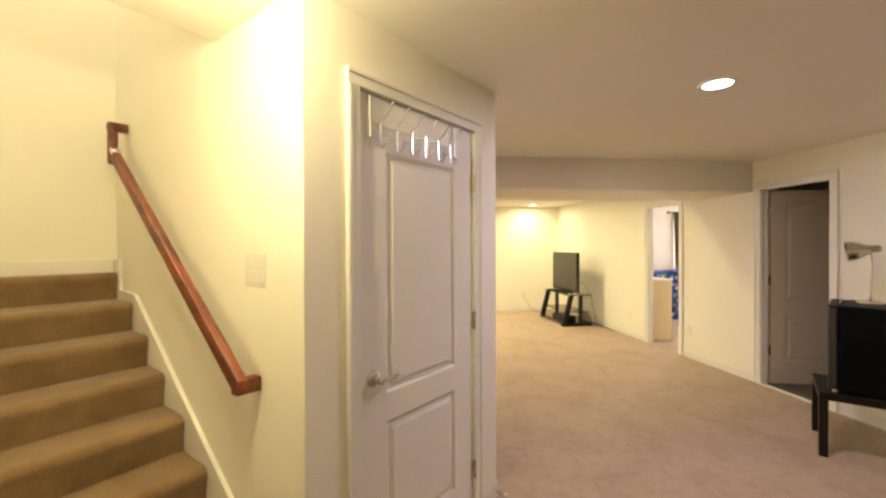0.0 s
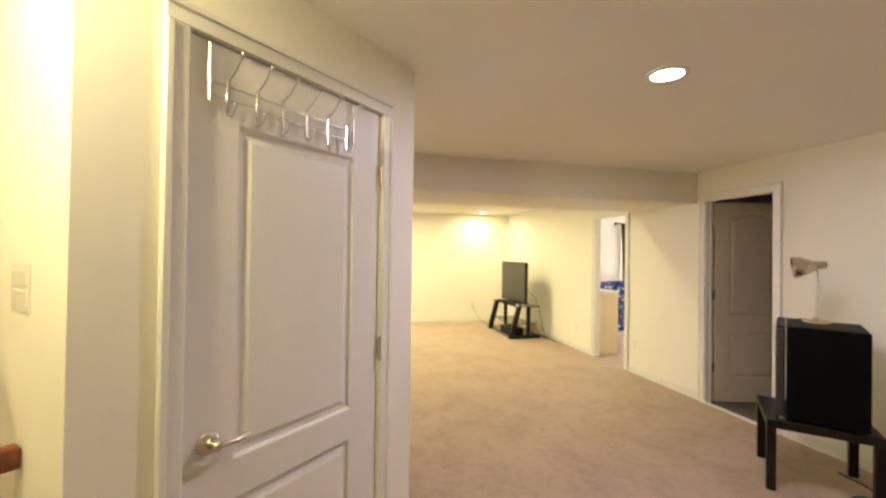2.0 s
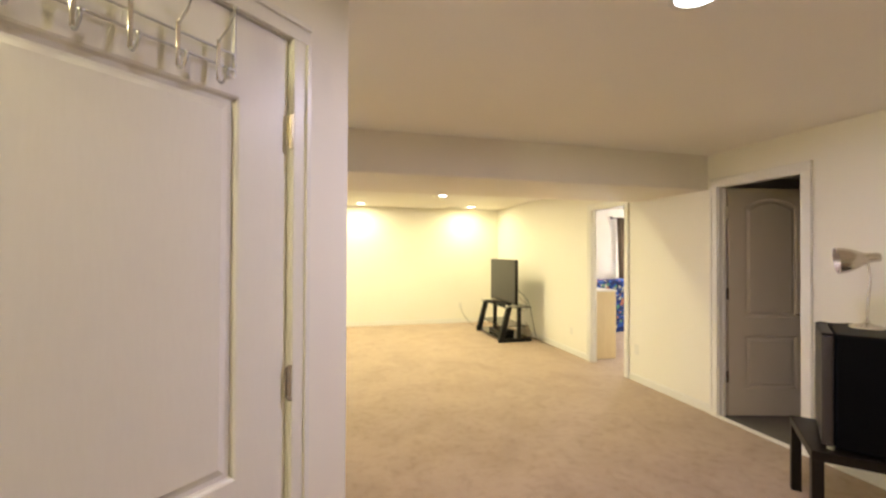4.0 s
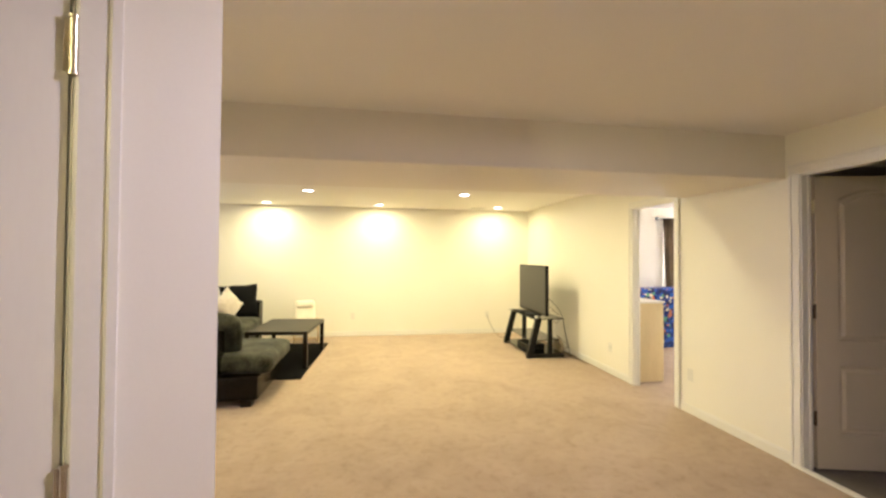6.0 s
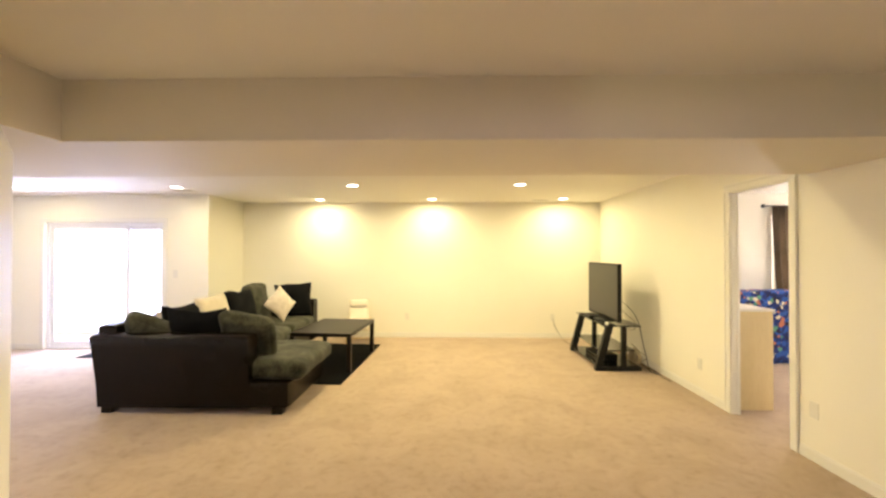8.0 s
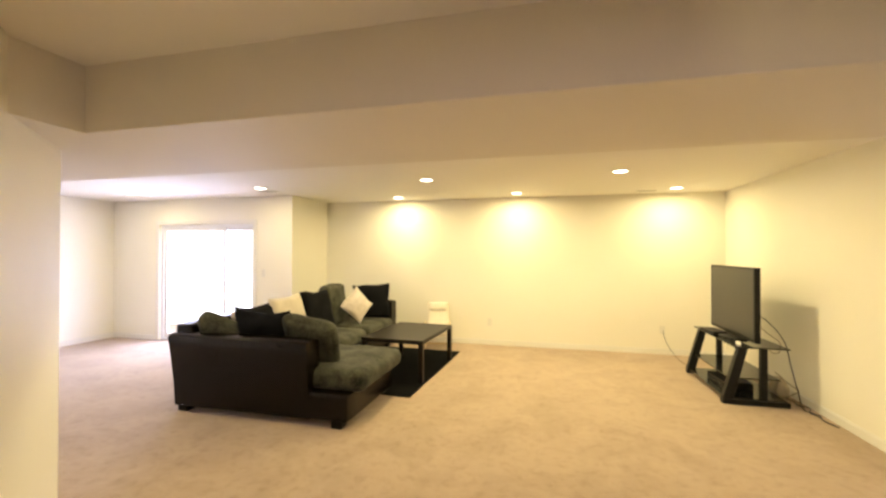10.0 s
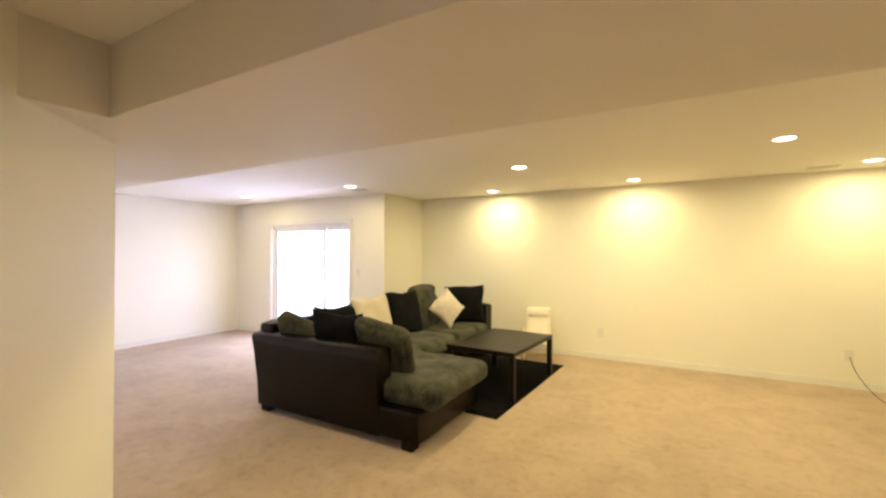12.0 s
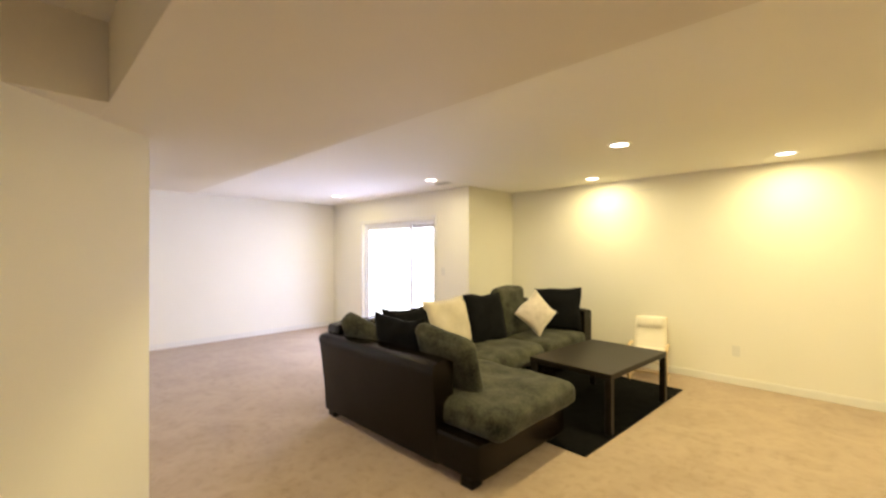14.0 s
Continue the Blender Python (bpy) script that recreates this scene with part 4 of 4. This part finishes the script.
for y in (0.0, SL - 0.07):
    bm = B()
    box(bm, 0.0, y, 0.0, SD, y + 0.07, 0.05, 0.004, 1)
    part("base_bar", bm, BLACKP, stand)
    bm = B()
    got = box(bm, -0.045, y, 0.05, 0.045, y + 0.07, 0.555, 0.004, 1)
    for v in bm.verts:
        v.co.x += 0.045 + 0.13 * (v.co.z - 0.05) / 0.505 + (0.02 * (v.co.z - 0.05) if v.co.x < 0 else 0)
    part("slanted_leg", bm, BLACKP, stand)
    bm = B()
    box(bm, 0.33, y + 0.005, 0.05, 0.385, y + 0.065, 0.555, 0.004, 1)
    part("rear_leg", bm, BLACKP, stand)
for x0, y0, x1, y1, z in ((0.02, 0.02, 0.55, SL - 0.02, 0.05), (0.07, 0.07, 0.52, SL - 0.07, 0.235), (0.10, -0.02, 0.56, SL + 0.02, 0.555)):
    bm = B()
    box(bm, x0, y0, z, x1, y1, z + 0.012, 0.003, 1)
    part("shelf", bm, SMOKED, stand, "smoked black glass shelf")

tv = thing("television", pose(3.48, 7.79, 0.567), "flat black television, switched off, on its stand", "television")
bm = B()
box(bm, -0.02, -0.56, 0.030, 0.03, 0.56, 0.768, 0.008, 2)
box(bm, 0.03, -0.36, 0.14, 0.065, 0.36, 0.62, 0.015, 2)
part("housing", bm, BLACKP, tv)
bm = B()
box(bm, -0.0225, -0.538, 0.066, -0.0195, 0.538, 0.746)
part("screen", bm, SCREEN, tv, "dark grey matt screen")
bm = B()
box(bm, -0.005, -0.07, 0.012, 0.035, 0.07, 0.10, 0.006, 1)
part("neck", bm, BLACKP, tv)
bm = B()
revolve(bm, [(0.30, 0.0), (0.30, 0.010), (0.27, 0.018), (0.05, 0.024)], 36, Matrix.Diagonal((0.42, 0.8, 1, 1)))
part("foot", bm, BLACKP, tv, "", True)

box_tv = thing("media_player", pose(3.42, 7.72, 0.062), "black media player box on the bottom shelf", "media player")
bm = B()
box(bm, -0.14, -0.22, 0.0, 0.14, 0.22, 0.075, 0.006, 2)
part("case", bm, BLACKP, box_tv)
bm = B()
box(bm, -0.1425, -0.15, 0.028, -0.1395, 0.15, 0.05)
part("front_panel", bm, SMOKED, box_tv)
remote = thing("remote_control", pose(3.36, 7.34, 0.567, 0, 0, 70), "pale remote control lying on the television stand", "remote control")
bm = B()
box(bm, -0.085, -0.022, 0.0, 0.085, 0.022, 0.018, 0.006, 2)
part("case", bm, WHITEP, remote)
router = thing("cable_box", pose(3.36, 7.98, 0.567, 0, 0, 8), "flat black cable box on the stand top", "cable box")
bm = B()
box(bm, -0.08, -0.15, 0.0, 0.08, 0.15, 0.032, 0.006, 2)
part("case", bm, BLACKP, router)


def cable(name, pts, r, material, label):
    ob = thing(name, pose(*[c for c in pts[0]]), label, "cable")
    p0 = Vector(pts[0])
    part("cord", tube(B(), smooth_line([Vector(p) - p0 for p in pts], 8), r, 7), material, ob, "", True)
    return ob


cable("power_cord", [(3.135, 9.245, 0.34), (3.15, 9.10, 0.20), (3.22, 8.85, 0.05), (3.30, 8.60, 0.012), (3.45, 8.45, 0.010), (3.62, 8.30, 0.012)], 0.0035, BLACKP, "thin dark power cord from outlet to stand")
cable("power_cord", [(3.55, 7.75, 0.90), (3.74, 7.70, 0.78), (3.76, 7.45, 0.67), (3.75, 7.30, 0.57), (3.75, 7.22, 0.40), (3.78, 7.18, 0.20), (3.84, 7.20, 0.012), (3.88, 7.05, 0.010), (3.86, 6.93, 0.010), (3.89, 6.80, 0.010)], 0.0042, BLACKP, "dark cord hanging behind the stand to the floor")
cable("power_cord", [(3.55, 7.70, 0.84), (3.68, 7.48, 0.66), (3.72, 7.36, 0.60), (3.74, 7.40, 0.50), (3.74, 7.52, 0.46), (3.72, 7.60, 0.50)], 0.0036, CORDM, "thin tan cord sagging behind the television stand")
cable("power_cord", [(3.74, 7.85, 0.012), (3.86, 7.62, 0.010), (3.84, 7.50, 0.022), (3.88, 7.42, 0.012), (3.85, 7.32, 0.010), (3.90, 7.22, 0.024), (3.86, 7.14, 0.010), (3.90, 7.06, 0.010)], 0.0046, BLACKP, "dark cord tangled on the carpet by the baseboard")
cable("power_cord", [(3.70, 7.40, 0.30), (3.76, 7.28, 0.22), (3.80, 7.20, 0.18), (3.78, 7.30, 0.10), (3.82, 7.42, 0.02), (3.89, 7.36, 0.010), (3.87, 7.26, 0.010)], 0.0040, CORDM, "tan cord looped behind the television stand")

bag = thing("plastic_bag", pose(3.84, 7.62, 0.0, 0, 0, 90), "crumpled tan plastic bag on the carpet behind the stand", "bag")
bm = puff(B(), -0.13, -0.05, 0.0, 0.13, 0.06, 0.19, 0.045, 0.02, 16, 0.01, 2.7)
for v in bm.verts:
    crease = noise.noise(v.co * 14.0) * 0.020 + noise.noise(v.co * 33.0) * 0.008
    slump = 1.0 - 0.55 * max(0.0, v.co.z / 0.19) ** 1.5
    v.co.x, v.co.y = v.co.x * slump + crease, v.co.y * slump + crease * 0.6
    v.co.z = max(0.0, v.co.z + (noise.noise(v.co * 11.0) * 0.03 if v.co.z > 0.04 else 0.0))
part("film", bm, BAGM, bag, "", True)

# ---- side table, small fridge, desk lamp ----
SIDE = pose(3.41, 2.575, 0, 0, 0, -45)
side = leg_table("side_table", SIDE, 0.55, 0.55, 0.445, 0.05, 0.05, ESPRESSO, "square black side table set across the corner", "side table")
fridge = thing("mini_fridge", SIDE @ pose(0.02, -0.035, 0.445, 0, 0, -8), "black compact fridge with a dark grey door", "refrigerator")
bm = B()
box(bm, -0.165, -0.23, 0.018, 0.22, 0.23, 0.60, 0.012, 3)
part("cabinet", bm, FRIDGEB, fridge)
bm = B()
box(bm, -0.218, -0.228, 0.022, -0.170, 0.228, 0.585, 0.010, 3)
fd = part("door", bm, FRIDGED, fridge, "dark grey metallic fridge door")
bm = B()
box(bm, -0.2205, -0.16, 0.50, -0.2175, -0.11, 0.515)
part("badge", bm, NICKEL, fd, "small plain metal badge")
bm = B()
box(bm, -0.218, -0.228, 0.588, -0.170, 0.228, 0.60, 0.004, 1)
part("hinge_cover", bm, BLACKP, fridge)
for x in (-0.18, 0.19):
    for y in (-0.19, 0.19):
        bm = B()
        cyl(bm, (x, y, 0), (x, y, 0.02), 0.016, n=12)
        part("foot", bm, WHITEP if x < 0 and y < 0 else BLACKP, fridge)

lamp = thing("desk_lamp", SIDE @ pose(0.026, 0.081, 1.045, 0, 0, 0), "brushed steel gooseneck desk lamp, switched off", "desk lamp")
bm = B()
revolve(bm, [(0.075, 0.0), (0.075, 0.008), (0.070, 0.014), (0.03, 0.022), (0.014, 0.03), (0.010, 0.045)], 32)
part("base", bm, NICKEL, lamp, "", True)
bm = B()
tube(bm, smooth_line([(0, 0, 0.04), (0.004, 0, 0.14), (0.012, 0, 0.24), (0.008, 0, 0.33), (-0.002, 0, 0.372)], 6), 0.0055, 10)
part("neck", bm, NICKEL, lamp, "", True)
shade_m = pose(0.045, 0, 0.392, 0, -90 - 8, 0)
bm = B()
n = 32
prof = [(1.5 * a, 1.10 * b) for a, b in [(0.004, -0.012), (0.014, -0.008), (0.017, 0.0), (0.018, 0.035), (0.023, 0.055), (0.036, 0.085), (0.046, 0.12), (0.049, 0.155), (0.047, 0.155), (0.044, 0.12), (0.034, 0.087), (0.02, 0.058)]]
rows = [[bm.verts.new((r * math.cos(2 * math.pi * k / n), r * math.sin(2 * math.pi * k / n), z)) for k in range(n)] for r, z in prof]
for a, b in zip(rows, rows[1:]):
    for k in range(n):
        bm.faces.new((a[k], a[(k + 1) % n], b[(k + 1) % n], b[k]))
bm.faces.new(rows[0][::-1])
bm.faces.new(rows[-1])
bmesh.ops.transform(bm, matrix=shade_m, verts=bm.verts)
part("shade", bm, NICKEL, lamp, "brushed steel cone shade", True)
cable("lamp_cord", [tuple(SIDE @ Vector(p)) for p in ((0.05, 0.13, 1.053), (-0.02, 0.17, 1.052), (-0.10, 0.12, 1.052), (-0.15, 0.16, 1.052), (-0.175, 0.10, 1.052))], 0.004, BLACKP, "thin black cord lying on the fridge")
cable("power_cord", [(3.70, 2.62, 0.008), (3.68, 2.45, 0.008), (3.62, 2.36, 0.008), (3.53, 2.345, 0.009), (3.49, 2.378, 0.009), (3.34, 2.355, 0.008), (3.25, 2.335, 0.008), (3.265, 2.295, 0.008), (3.36, 2.265, 0.009), (3.47, 2.31, 0.014), (3.53, 2.30, 0.009), (3.52, 2.24, 0.008), (3.58, 2.20, 0.008)], 0.0048, BLACKP, "black power cord looped on the carpet")

# ---- bedroom beyond the doorway ----
dresser = thing("dresser", pose(XR + TR + 0.040, 5.955, 0), "pale maple dresser standing behind the doorway", "dresser")
bm = B()
box(bm, 0.0, 0.0, 0.0, 0.33, 1.15, 0.925, 0.004, 1)
part("body", bm, PINE, dresser)
bm = B()
box(bm, -0.012, -0.012, 0.925, 0.345, 1.16, 0.945, 0.004, 1)
part("top", bm, WHITEP, dresser, "white dresser top")
for k in range(4):
    bm = B()
    box(bm, 0.33, 0.02, 0.06 + 0.21 * k, 0.348, 1.13, 0.25 + 0.21 * k, 0.004, 1)
    dr = part("drawer", bm, PINE, dresser)
    bm = B()
    cyl(bm, (0.348, 0.57, 0.155 + 0.21 * k), (0.37, 0.57, 0.155 + 0.21 * k), 0.012, n=12)
    part("knob", bm, NICKEL, dr)

chest = thing("draped_chest", pose(5.82, 7.80, 0), "low chest covered with blue printed cloth", "chest")
part("cloth", puff(B(), -0.78, -0.20, 0.0, 0.78, 0.20, 0.96, 0.04, 0.01, 20, 0.02, 3), PRINT, chest, "", True)

curtain = thing("curtain", pose(6.04, 8.13, 0), "dark brown curtain hanging from a rod", "curtain")
bm = B()
nx, nz = 60, 14
rows = []
for j in range(nz + 1):
    z = 0.12 + 2.04 * j / nz
    spread = 0.52 + 0.10 * (1 - j / nz)
    shift = 0.10 * (1 - j / nz) ** 1.3
    rows.append([bm.verts.new((shift + spread * i / nx, 0.028 * math.sin(i * 0.62) + 0.006 * noise.noise(Vector((i * 0.3, j * 0.4, 0))), z)) for i in range(nx + 1)])
for a, b in zip(rows, rows[1:]):
    for i in range(nx):
        bm.faces.new((a[i], a[i + 1], b[i + 1], b[i]))
got = bmesh.ops.solidify(bm, geom=list(bm.faces), thickness=0.003)
part("cloth", bm, CURTAIN, curtain, "", True)
rod = thing("curtain_rod", pose(5.91, 8.13, 2.155), "black metal curtain rod with a round finial", "curtain rod")
bm = B()
tube(bm, [(0, 0, 0), (1.8, 0, 0)], 0.010, 10)
part("rod", bm, BLACKP, rod, "", True)
bm = B()
bmesh.ops.create_uvsphere(bm, u_segments=16, v_segments=10, radius=0.028)
part("finial", bm, BLACKP, rod, "", True)
bm = B()
tube(bm, [(0.05, 0, 0), (0.05, 0.085, 0)], 0.008, 8)
part("bracket", bm, BLACKP, rod, "", True)

def sash_window(name, m, w, h, label):
    win = thing(name, m, label, "window", kind="structure")
    bm = B()
    for x0, z0, x1, z1 in ((0, 0, 0.05, h), (w - 0.05, 0, w, h), (0.05, 0, w - 0.05, 0.05), (0.05, h - 0.05, w - 0.05, h), (0.05, h / 2 - 0.02, w - 0.05, h / 2 + 0.02)):
        box(bm, x0, 0.04, z0, x1, 0.09, z1, 0.003, 1)
    part("window_frame", bm, WHITEP, win)
    for z0, z1 in ((0.05, h / 2 - 0.02), (h / 2 + 0.02, h - 0.05)):
        bm = B()
        box(bm, 0.05, 0.062, z0, w - 0.05, 0.068, z1)
        part("pane", bm, GLASS, win).visible_shadow = False
    return win


sash_window("window_bedroom", pose(6.15, 8.22, 0.85), 1.2, 1.2, "white-framed bedroom window behind the curtain")
